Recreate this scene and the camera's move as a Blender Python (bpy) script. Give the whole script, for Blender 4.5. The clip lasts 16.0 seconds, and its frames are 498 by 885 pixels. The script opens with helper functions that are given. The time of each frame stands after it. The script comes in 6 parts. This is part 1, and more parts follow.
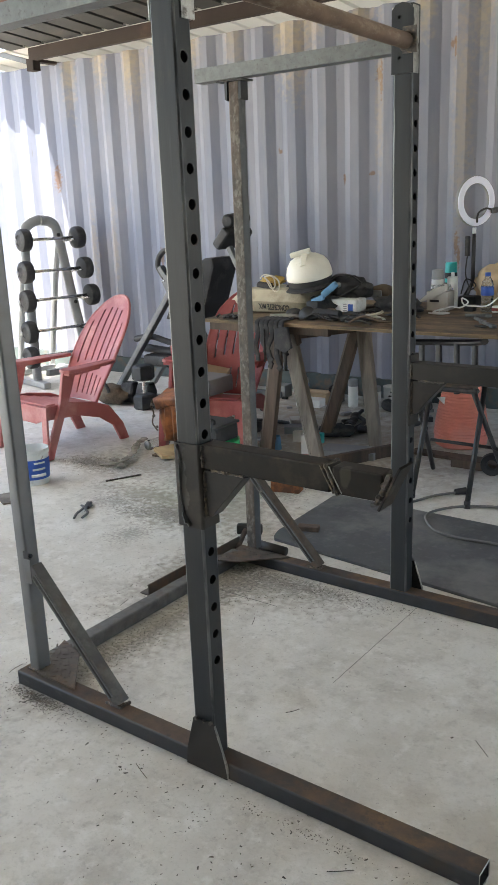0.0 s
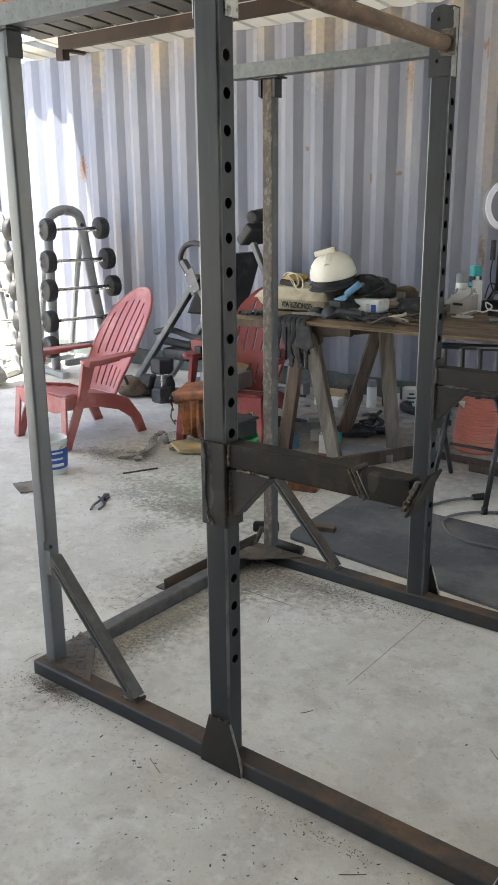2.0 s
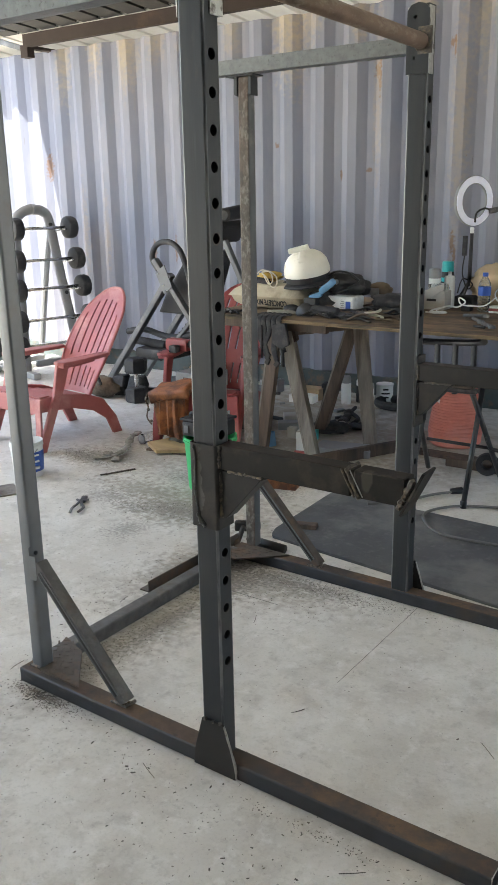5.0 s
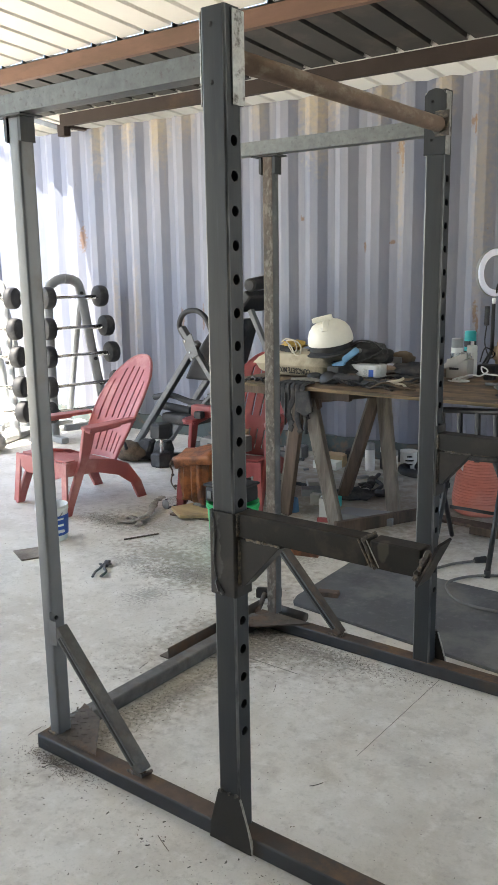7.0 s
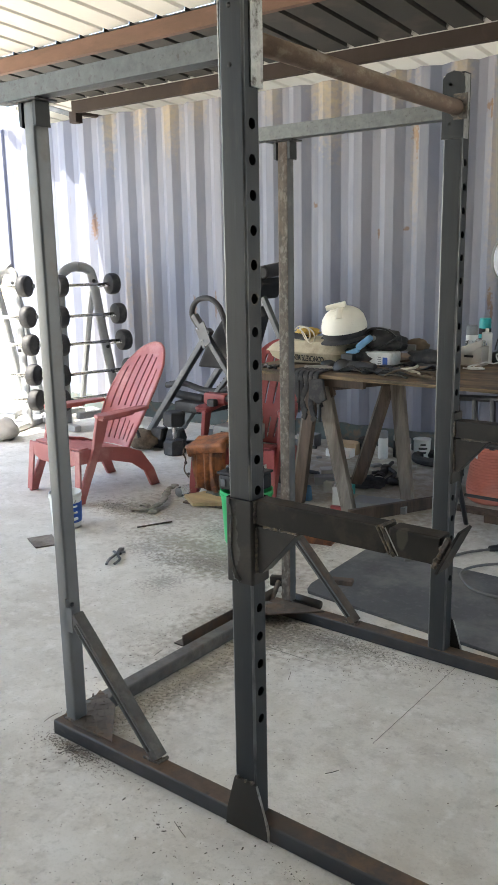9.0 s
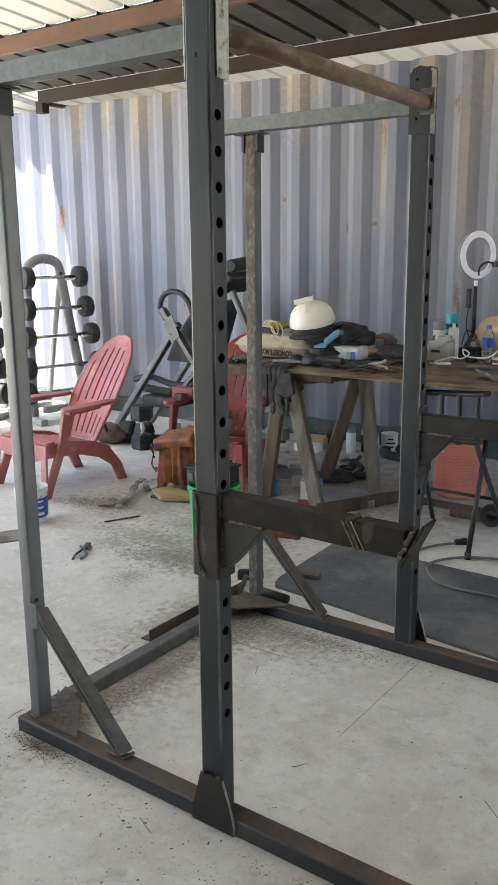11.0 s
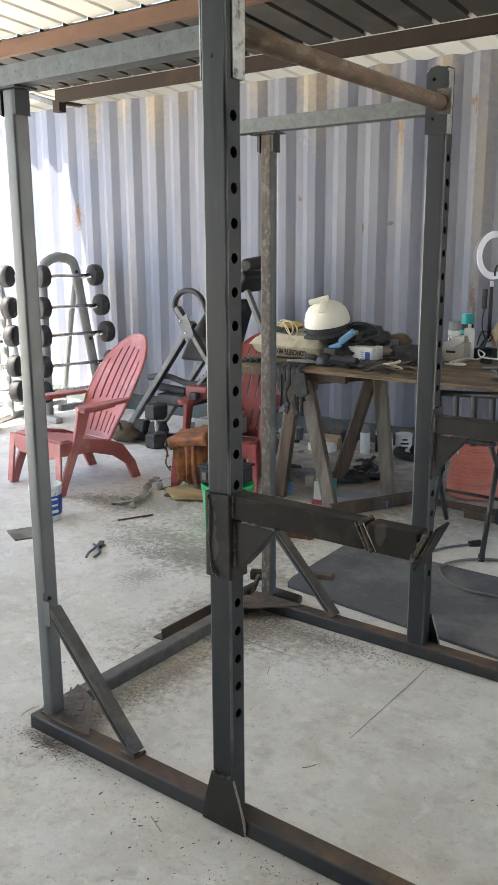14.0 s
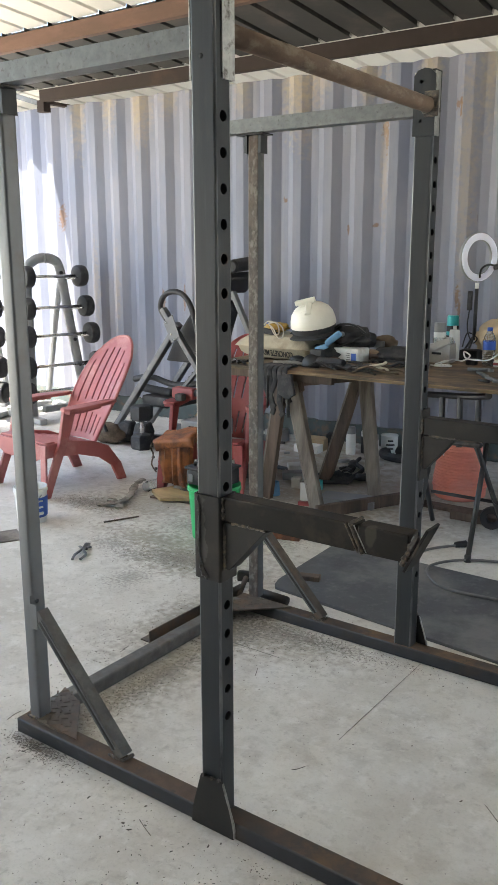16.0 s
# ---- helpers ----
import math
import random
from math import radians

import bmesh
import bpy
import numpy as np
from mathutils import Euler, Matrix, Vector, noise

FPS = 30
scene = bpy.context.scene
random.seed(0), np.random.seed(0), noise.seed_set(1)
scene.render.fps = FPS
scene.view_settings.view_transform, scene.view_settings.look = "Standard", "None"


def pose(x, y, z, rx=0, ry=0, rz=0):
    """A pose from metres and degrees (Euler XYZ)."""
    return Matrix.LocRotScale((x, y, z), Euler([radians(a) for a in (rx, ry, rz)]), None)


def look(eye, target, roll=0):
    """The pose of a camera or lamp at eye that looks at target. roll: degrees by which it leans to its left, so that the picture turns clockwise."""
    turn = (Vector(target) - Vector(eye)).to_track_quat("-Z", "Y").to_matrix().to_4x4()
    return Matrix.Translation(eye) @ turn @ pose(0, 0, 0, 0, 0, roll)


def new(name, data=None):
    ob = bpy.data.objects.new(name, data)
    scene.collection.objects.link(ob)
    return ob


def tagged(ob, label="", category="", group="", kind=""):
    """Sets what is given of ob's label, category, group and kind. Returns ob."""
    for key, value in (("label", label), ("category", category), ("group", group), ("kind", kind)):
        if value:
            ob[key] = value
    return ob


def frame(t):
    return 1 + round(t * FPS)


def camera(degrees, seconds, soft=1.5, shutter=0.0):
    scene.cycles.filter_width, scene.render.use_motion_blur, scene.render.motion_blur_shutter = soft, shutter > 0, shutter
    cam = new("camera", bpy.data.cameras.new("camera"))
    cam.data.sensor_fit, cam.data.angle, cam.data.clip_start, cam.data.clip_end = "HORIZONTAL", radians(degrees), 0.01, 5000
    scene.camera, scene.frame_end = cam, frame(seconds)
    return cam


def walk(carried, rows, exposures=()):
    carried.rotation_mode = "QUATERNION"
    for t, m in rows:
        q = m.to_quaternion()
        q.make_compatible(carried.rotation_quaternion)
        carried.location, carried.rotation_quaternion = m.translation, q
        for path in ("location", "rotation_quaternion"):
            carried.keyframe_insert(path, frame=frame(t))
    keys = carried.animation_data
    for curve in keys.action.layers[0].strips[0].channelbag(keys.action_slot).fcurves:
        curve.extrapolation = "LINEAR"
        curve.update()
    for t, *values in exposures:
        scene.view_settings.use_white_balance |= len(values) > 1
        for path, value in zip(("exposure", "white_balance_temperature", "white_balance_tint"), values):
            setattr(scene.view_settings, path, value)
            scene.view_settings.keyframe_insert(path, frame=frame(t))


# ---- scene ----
cam = camera(33.1, 16.0, soft=1.1)
PATH = [
    (0, (2.085, -1.479, 1.475), (0.929, 0.061, 0.934), -2.3),
    (0.5, (2.074, -1.466, 1.464), (0.917, 0.059, 0.886), -2.2),
    (1, (2.081, -1.462, 1.467), (0.932, 0.069, 0.889), -2.8),
    (1.5, (2.078, -1.475, 1.474), (0.945, 0.068, 0.898), -1.5),
    (2, (2.053, -1.497, 1.488), (0.877, 0.023, 0.936), -0.5),
    (2.5, (2.029, -1.507, 1.479), (0.818, -0.017, 0.92), -1.9),
    (3, (2.005, -1.522, 1.478), (0.767, -0.055, 0.918), -2.4),
    (3.5, (1.991, -1.51, 1.464), (0.795, -0.014, 0.888), -1.5),
    (4, (1.982, -1.514, 1.472), (0.861, 0.025, 0.859), -0.7),
    (6.5, (2.046, -1.522, 1.515), (0.892, 0.055, 1.087), -1.1),
    (7, (2.037, -1.531, 1.515), (0.851, 0.026, 1.104), -0.9),
    (7.5, (2.037, -1.537, 1.52), (0.835, 0.007, 1.108), -0.7),
    (8, (2.033, -1.539, 1.517), (0.828, 0.0, 1.096), -0.9),
    (10.5, (2.003, -1.52, 1.502), (0.824, 0.03, 1.046), -0.6),
    (11, (2.019, -1.52, 1.505), (0.876, 0.058, 1.054), -0.5),
    (11.5, (2.025, -1.51, 1.505), (0.877, 0.065, 1.056), -0.9),
    (12, (2.032, -1.506, 1.506), (0.887, 0.073, 1.064), -1.1),
    (12.5, (2.031, -1.513, 1.509), (0.875, 0.061, 1.078), -1.0),
    (13, (2.031, -1.519, 1.509), (0.867, 0.047, 1.074), -0.9),
    (13.5, (2.023, -1.512, 1.507), (0.865, 0.054, 1.053), -0.5),
    (14, (2.02, -1.518, 1.51), (0.85, 0.04, 1.056), -0.3),
    (14.5, (2.021, -1.518, 1.509), (0.862, 0.047, 1.051), -0.4),
    (15, (2.013, -1.52, 1.507), (0.862, 0.048, 1.042), -0.3),
    (15.5, (2.01, -1.521, 1.508), (0.867, 0.057, 1.056), -0.3),
    (16, (2.006, -1.521, 1.509), (0.866, 0.06, 1.058), -0.1),
]
EXPO = 2.50

walk(cam, [(t, look(eye, target, roll)) for t, eye, target, roll in PATH], exposures=[(t, EXPO + d, 6900, 8) for t, d in ((0.0, 0.0), (1.5, 0.0), (2.5, -0.06), (3.0, -0.2), (3.5, -0.22), (4.0, -0.1), (6.5, 0.10), (7.5, 0.07), (8.0, 0.05), (10.5, 0.0), (12.5, 0.0), (14.0, 0.1), (16.0, 0.03))])

# ---- light ----
world = bpy.data.worlds.new("sky")
scene.world = world
world.use_nodes = True
wn = world.node_tree
sky = wn.nodes.new("ShaderNodeTexSky")
sky.sky_type, sky.sun_disc = "NISHITA", False
SUN = Vector((-0.15, -0.36, 0.92)).normalized()
sky.sun_elevation = math.asin(SUN.z)
sky.sun_rotation = math.atan2(SUN.x, SUN.y)
sky.dust_density = 2.0
wn.links.new(sky.outputs[0], wn.nodes["Background"].inputs[0])
wn.nodes["Background"].inputs[1].default_value = 0.15
sun = new("sun", bpy.data.lights.new("sun", "SUN"))
sun.data.energy, sun.data.angle, sun.data.color = 5.0, radians(0.6), (1.0, 0.96, 0.9)
sun.matrix_world = look(SUN * 30, (0, 0, 0))


# ---- materials ----
def mat(name, base, rough=0.6, metal=0.0, var=0.25, scale=8.0, other=None, amount=0.0, oscale=4.0, bump=0.1, bscale=60.0,
        stretch=(1, 1, 1), rrand=0.1, piece=0.0, spec=0.5):
    """Base colour with fine grain, a second colour in worn patches, and fine relief."""
    m = bpy.data.materials.new(name)
    m.use_nodes = True
    t = m.node_tree
    N, L = t.nodes, t.links
    b = N["Principled BSDF"]
    co = N.new("ShaderNodeTexCoord")
    mp = N.new("ShaderNodeMapping")
    mp.inputs["Scale"].default_value = stretch
    L.new(co.outputs["Object"], mp.inputs[0])

    def noise_tex(s, detail=5.0, rough_=0.6):
        n = N.new("ShaderNodeTexNoise")
        n.inputs["Scale"].default_value, n.inputs["Detail"].default_value, n.inputs["Roughness"].default_value = s, detail, rough_
        L.new(mp.outputs[0], n.inputs["Vector"])
        return n

    grain = noise_tex(scale)
    ramp = N.new("ShaderNodeValToRGB")
    ramp.color_ramp.elements[0].position, ramp.color_ramp.elements[1].position = 0.3, 0.7
    dark, light = [max(0, c * (1 - var)) for c in base], [min(1, c * (1 + var)) for c in base]
    ramp.color_ramp.elements[0].color, ramp.color_ramp.elements[1].color = (*dark, 1), (*light, 1)
    L.new(grain.outputs[0], ramp.inputs[0])
    colour = ramp.outputs[0]
    if other:
        worn = noise_tex(oscale, 7.0, 0.65)
        cut = N.new("ShaderNodeValToRGB")
        cut.color_ramp.elements[0].position, cut.color_ramp.elements[1].position = 0.62 - amount * 0.4, 0.72 - amount * 0.3
        L.new(worn.outputs[0], cut.inputs[0])
        mix = N.new("ShaderNodeMixRGB")
        mix.inputs[2].default_value = (*other, 1)
        L.new(cut.outputs[0], mix.inputs[0])
        L.new(colour, mix.inputs[1])
        colour = mix.outputs[0]
    if piece:
        info = N.new("ShaderNodeObjectInfo")
        hs = N.new("ShaderNodeHueSaturation")
        rng = N.new("ShaderNodeMapRange")
        rng.inputs[3].default_value, rng.inputs[4].default_value = 1 - piece, 1 + piece
        L.new(info.outputs["Random"], rng.inputs[0])
        L.new(rng.outputs[0], hs.inputs["Value"])
        L.new(colour, hs.inputs["Color"])
        colour = hs.outputs[0]
    L.new(colour, b.inputs["Base Color"])
    b.inputs["Metallic"].default_value = metal
    b.inputs["Specular IOR Level"].default_value = spec
    rr = N.new("ShaderNodeMapRange")
    rr.inputs[3].default_value, rr.inputs[4].default_value = max(0.02, rough - rrand), min(1, rough + rrand)
    L.new(grain.outputs[0], rr.inputs[0])
    L.new(rr.outputs[0], b.inputs["Roughness"])
    if bump:
        fine = noise_tex(bscale, 4.0)
        bp = N.new("ShaderNodeBump")
        bp.inputs["Strength"].default_value, bp.inputs["Distance"].default_value = bump, 0.004
        L.new(fine.outputs[0], bp.inputs["Height"])
        L.new(bp.outputs[0], b.inputs["Normal"])
    return m


def add_stain(m, colour, scale, low, high, stretch=(1, 1, 1), detail=8.0, strength=1.0, seed=0.0):
    """Lay one more stain layer, cut from noise, over a material's colour."""
    t = m.node_tree
    N, L = t.nodes, t.links
    b = N["Principled BSDF"]
    src = b.inputs["Base Color"].links[0].from_socket
    co = N.new("ShaderNodeTexCoord")
    mp = N.new("ShaderNodeMapping")
    mp.inputs["Scale"].default_value, mp.inputs["Location"].default_value = stretch, (seed, seed * 1.7, seed * 0.3)
    n = N.new("ShaderNodeTexNoise")
    n.inputs["Scale"].default_value, n.inputs["Detail"].default_value, n.inputs["Roughness"].default_value = scale, detail, 0.65
    r = N.new("ShaderNodeMapRange")
    r.inputs[1].default_value, r.inputs[2].default_value, r.inputs[4].default_value = low, high, strength
    mix = N.new("ShaderNodeMixRGB")
    mix.inputs[2].default_value = (*colour, 1)
    L.new(co.outputs["Object"], mp.inputs[0])
    L.new(mp.outputs[0], n.inputs["Vector"])
    L.new(n.outputs[0], r.inputs[0])
    L.new(r.outputs[0], mix.inputs[0])
    L.new(src, mix.inputs[1])
    L.new(mix.outputs[0], b.inputs["Base Color"])
    return m


def add_spot(m, colour, place, size, strength=1.0, wobble=0.5, fine=22.0, soft_rim=0.0):
    """A worn spot of its own shape: an ellipsoid with a ragged rim, in the object's metres."""
    t = m.node_tree
    N, L = t.nodes, t.links
    b = N["Principled BSDF"]
    src = b.inputs["Base Color"].links[0].from_socket
    co = N.new("ShaderNodeTexCoord")
    sub = N.new("ShaderNodeVectorMath")
    sub.operation = "SUBTRACT"
    sub.inputs[1].default_value = place
    div = N.new("ShaderNodeVectorMath")
    div.operation = "DIVIDE"
    div.inputs[1].default_value = size
    n = N.new("ShaderNodeTexNoise")
    n.inputs["Scale"].default_value, n.inputs["Detail"].default_value = fine, 8.0
    ln = N.new("ShaderNodeVectorMath")
    ln.operation = "LENGTH"
    add = N.new("ShaderNodeMath")
    add.operation = "MULTIPLY_ADD"
    add.inputs[1].default_value = wobble * 4
    r = N.new("ShaderNodeMapRange")
    r.inputs[1].default_value, r.inputs[2].default_value = 1.0 + soft_rim + wobble * 2, 0.75 - soft_rim + wobble * 2
    r.inputs[4].default_value = strength
    mix = N.new("ShaderNodeMixRGB")
    mix.inputs[2].default_value = (*colour, 1)
    L.new(co.outputs["Object"], sub.inputs[0])
    L.new(co.outputs["Object"], n.inputs["Vector"])
    L.new(sub.outputs[0], div.inputs[0])
    L.new(div.outputs[0], ln.inputs[0])
    L.new(n.outputs[0], add.inputs[0])
    L.new(ln.outputs["Value"], add.inputs[2])
    L.new(add.outputs[0], r.inputs[0])
    L.new(r.outputs[0], mix.inputs[0])
    L.new(src, mix.inputs[1])
    L.new(mix.outputs[0], b.inputs["Base Color"])
    return m


STEEL = mat("dark_mill_steel", (0.024, 0.028, 0.032), 0.45, 0.3, 0.25, 30, (0.03, 0.032, 0.034), 0.3, 12, 0.08, 200, (1, 1, 0.06))
STEEL_BASE = mat("scuffed_mill_steel", (0.048, 0.05, 0.055), 0.5, 0.4, 0.2, 16, (0.065, 0.054, 0.046), 0.2, 6, 0.08, 160)
STEEL_BROWN = mat("browned_steel", (0.016, 0.014, 0.012), 0.55, 0.1, 0.2, 18, (0.034, 0.027, 0.022), 0.25, 9, 0.1, 160)
ARM_STEEL = mat("heat_tinted_steel", (0.013, 0.011, 0.009), 0.55, 0.1, 0.3, 26, (0.034, 0.026, 0.018), 0.32, 14, 0.1, 160, spec=0.3)
for ax, az, sx in ((0.39, 0.90, 0.010), (0.425, 0.918, 0.014), (0.53, 0.90, 0.012)):
    add_spot(ARM_STEEL, (0.13, 0.115, 0.09), (ax, -0.596, az), (sx, 0.03, 0.028), 0.35, 0.5)
add_spot(STEEL_BROWN, (0.11, 0.108, 0.10), (-0.03, -0.61, 0.83), (0.013, 0.03, 0.10), 0.6, 0.7, 40.0)
add_stain(STEEL, (0.095, 0.10, 0.105), 45, 0.60, 0.76, (1, 1, 0.05), 6, 0.2, 2.0)
add_stain(STEEL, (0.07, 0.058, 0.045), 14, 0.62, 0.74, (1, 1, 0.3), 8, 0.4, 9.0)
add_stain(STEEL_BASE, (0.13, 0.12, 0.108), 34, 0.60, 0.74, (0.3, 1, 1), 8, 0.5, 5.0)
TREAD = mat("worn_treadplate", (0.10, 0.085, 0.072), 0.65, 0.3, 0.3, 25, (0.15, 0.10, 0.07), 0.3, 9, 0.15, 160)
BRACE_STEEL = mat("brace_steel", (0.125, 0.122, 0.118), 0.55, 0.4, 0.25, 25, (0.17, 0.165, 0.155), 0.25, 16, 0.12, 160)
add_stain(BRACE_STEEL, (0.13, 0.085, 0.055), 12, 0.54, 0.68, (1, 1, 1), 8, 0.5, 6.0)
RUNNER_TOP = mat("rusty_runner_top", (0.095, 0.064, 0.045), 0.75, 0.1, 0.3, 22, (0.055, 0.047, 0.042), 0.45, 4, 0.15, 160)
STEEL_LIGHT = mat("ground_bright_steel", (0.42, 0.42, 0.4), 0.35, 0.8, 0.25, 60, (0.12, 0.11, 0.1), 0.2, 30, 0.2, 300)
WELD = mat("weld_bead", (0.10, 0.09, 0.08), 0.45, 0.6, 0.4, 120, (0.2, 0.16, 0.11), 0.3, 60, 0.5, 250)
ZINC = mat("galvanised_steel", (0.145, 0.155, 0.155), 0.5, 0.4, 0.2, 45, (0.09, 0.086, 0.08), 0.14, 70, 0.08, 120)
# worn post corners, with their highlight line put into the colour
WORN_LIT_EDGE = mat("worn_highlit_corner_steel", (0.15, 0.155, 0.16), 0.38, 0.5, 0.35, 40, (0.05, 0.054, 0.058), 0.4, 25, 0.05, 160, (1, 1, 0.15))
# steel grey lightened to carry the glare on the near rear upright
REAR_STEEL = mat("glare_grey_steel", (0.16, 0.168, 0.175), 0.45, 0.45, 0.1, 9, (0.15, 0.145, 0.14), 0.2, 7, 0.05, 160)
add_stain(RUNNER_TOP, (0.19, 0.11, 0.052), 7, 0.50, 0.66, (1, 1, 1), 9, 0.65, 3.0)
add_stain(RUNNER_TOP, (0.035, 0.032, 0.03), 30, 0.58, 0.68, (1, 1, 1), 8, 0.6, 12.0)
RUST_STEEL = mat("rust_brown_tube", (0.105, 0.09, 0.076), 0.65, 0.25, 0.35, 70, (0.20, 0.185, 0.165), 0.3, 60, 0.15, 160, (1, 1, 0.6))
add_stain(RUST_STEEL, (0.10, 0.055, 0.032), 9, 0.50, 0.66, (1, 1, 0.12), 8, 0.7, 4.0)
add_stain(RUST_STEEL, (0.045, 0.042, 0.04), 26, 0.56, 0.66, (1, 1, 0.3), 8, 0.6, 8.0)
RUST_PIPE = mat("rusted_pipe", (0.165, 0.115, 0.085), 0.7, 0.25, 0.22, 30, (0.25, 0.205, 0.16), 0.28, 24, 0.3, 150, (1, 0.5, 1))
PURLIN = mat("red_oxide_purlin", (0.14, 0.082, 0.06), 0.8, 0.0, 0.18, 9, (0.115, 0.072, 0.052), 0.35, 6, 0.06, 80, (0.3, 1, 1), spec=0.25)
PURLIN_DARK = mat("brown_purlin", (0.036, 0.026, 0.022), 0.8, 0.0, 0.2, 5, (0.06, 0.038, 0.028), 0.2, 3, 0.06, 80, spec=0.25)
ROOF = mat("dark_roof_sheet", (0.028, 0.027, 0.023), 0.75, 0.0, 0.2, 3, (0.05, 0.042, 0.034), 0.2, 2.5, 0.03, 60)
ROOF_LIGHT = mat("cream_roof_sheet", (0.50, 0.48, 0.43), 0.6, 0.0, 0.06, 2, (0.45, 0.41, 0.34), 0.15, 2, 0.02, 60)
_t = ROOF_LIGHT.node_tree
_tr, _mx = _t.nodes.new("ShaderNodeBsdfTranslucent"), _t.nodes.new("ShaderNodeMixShader")
_tr.inputs[0].default_value, _mx.inputs[0].default_value = (0.86, 0.84, 0.79, 1), 0.18
_t.links.new(_t.nodes["Principled BSDF"].outputs[0], _mx.inputs[1])
_t.links.new(_tr.outputs[0], _mx.inputs[2])
_t.links.new(_mx.outputs[0], _t.nodes["Material Output"].inputs[0])
CONTAINER = mat("faded_container_paint", (0.208, 0.212, 0.255), 0.6, 0.0, 0.08, 1.6, (0.158, 0.175, 0.235), 0.35, 0.9, 0.05, 40, (1, 1, 0.35), 0.08)
add_stain(CONTAINER, (0.34, 0.33, 0.315), 5, 0.55, 0.75, (1.0, 1, 0.12), 6, 0.3, 3.0)
add_stain(CONTAINER, (0.31, 0.25, 0.18), 7, 0.64, 0.80, (2.2, 1, 0.08), 8, 0.28, 11.0)
add_stain(CONTAINER, (0.13, 0.12, 0.12), 34, 0.70, 0.725, (1.0, 1, 0.10), 4, 0.6, 17.0)
add_stain(CONTAINER, (0.165, 0.19, 0.25), 9, 0.52, 0.66, (0.8, 1, 0.3), 6, 0.35, 23.0)
add_stain(CONTAINER, (0.21, 0.115, 0.06), 16, 0.735, 0.76, (1.0, 1, 0.45), 6, 0.85, 7.0)
RAIL_PAINT = mat("dark_green_rail", (0.06, 0.08, 0.08), 0.6, 0.0, 0.25, 6, (0.14, 0.1, 0.07), 0.25, 7, 0.1, 50)
CONCRETE = mat("worn_concrete", (0.63, 0.615, 0.57), 0.75, 0.0, 0.1, 2.2, (0.55, 0.53, 0.485), 0.45, 1.1, 0.3, 70, rrand=0.12)
add_stain(CONCRETE, (0.69, 0.68, 0.645), 3.2, 0.46, 0.64, (1, 1, 1), 10, 0.65, 5.0)
add_stain(CONCRETE, (0.42, 0.395, 0.345), 2.6, 0.50, 0.74, (1, 1, 1), 15, 0.55, 9.0)
add_stain(CONCRETE, (0.36, 0.34, 0.305), 9, 0.52, 0.68, (1, 1, 1), 12, 0.5, 2.0)
add_stain(CONCRETE, (0.73, 0.72, 0.69), 17, 0.54, 0.66, (1, 1, 1), 10, 0.5, 6.0)
add_stain(CONCRETE, (0.25, 0.24, 0.215), 34, 0.56, 0.68, (1, 1, 1), 8, 0.3, 8.0)
add_stain(CONCRETE, (0.30, 0.285, 0.255), 90, 0.52, 0.70, (1, 1, 1), 6, 0.25, 21.0)
add_stain(CONCRETE, (0.68, 0.67, 0.64), 60, 0.56, 0.70, (1, 1, 1), 6, 0.25, 31.0)
add_stain(CONCRETE, (0.13, 0.125, 0.115), 70, 0.65, 0.71, (1, 1, 1), 4, 0.55, 4.0)
add_stain(CONCRETE, (0.40, 0.355, 0.27), 1.7, 0.56, 0.74, (1, 1, 1), 8, 0.45, 14.0)
for px, py, sx, sy in ((0.2, 1.0, 0.35, 0.13), (0.12, 0.5, 0.12, 0.5), (-0.5, 1.6, 0.5, 0.25), (-1.35, 2.05, 0.35, 0.25), (-0.15, 0.95, 0.1, 0.35), (-0.58, 1.46, 0.24, 0.14), (-1.67, 1.88, 0.22, 0.12), (-0.95, 1.62, 0.30, 0.10), (-0.55, 2.9, 0.7, 0.5)):
    add_spot(CONCRETE, (0.25, 0.225, 0.18), (px, py, 0), (sx, sy, 0.5), 0.58, 0.9, 30.0, 0.4)
for px, py, sx, sy in ((-0.55, 3.2, 0.95, 0.75), (-1.3, 3.5, 0.6, 0.5)):
    add_spot(CONCRETE, (0.27, 0.225, 0.165), (px, py, 0), (sx, sy, 0.5), 0.6, 0.8, 12.0, 0.5)
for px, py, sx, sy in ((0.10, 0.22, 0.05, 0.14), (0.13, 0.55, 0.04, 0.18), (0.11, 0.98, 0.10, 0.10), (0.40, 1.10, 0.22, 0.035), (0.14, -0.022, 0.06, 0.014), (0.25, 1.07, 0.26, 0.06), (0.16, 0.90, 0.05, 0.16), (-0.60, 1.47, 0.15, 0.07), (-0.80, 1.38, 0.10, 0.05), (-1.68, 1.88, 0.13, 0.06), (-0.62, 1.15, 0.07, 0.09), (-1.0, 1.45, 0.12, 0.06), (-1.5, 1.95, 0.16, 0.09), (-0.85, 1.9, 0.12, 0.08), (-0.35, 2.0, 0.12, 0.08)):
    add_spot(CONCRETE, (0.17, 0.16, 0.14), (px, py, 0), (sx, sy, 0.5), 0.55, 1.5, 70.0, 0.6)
EARTH = mat("pale_earth", (0.66, 0.61, 0.52), 0.9, 0.0, 0.15, 1.5, (0.36, 0.33, 0.26), 0.3, 0.5, 0.2, 30)
# faded red, pushed further towards pink to include glare from the open side
RED = mat("faded_glare_red_plastic", (0.40, 0.115, 0.11), 0.5, 0.0, 0.12, 5, (0.50, 0.22, 0.20), 0.3, 3, 0.05, 90)
RED_DARK = mat("red_plastic", (0.26, 0.045, 0.045), 0.5, 0.0, 0.12, 6, (0.34, 0.09, 0.08), 0.25, 4, 0.05, 90)
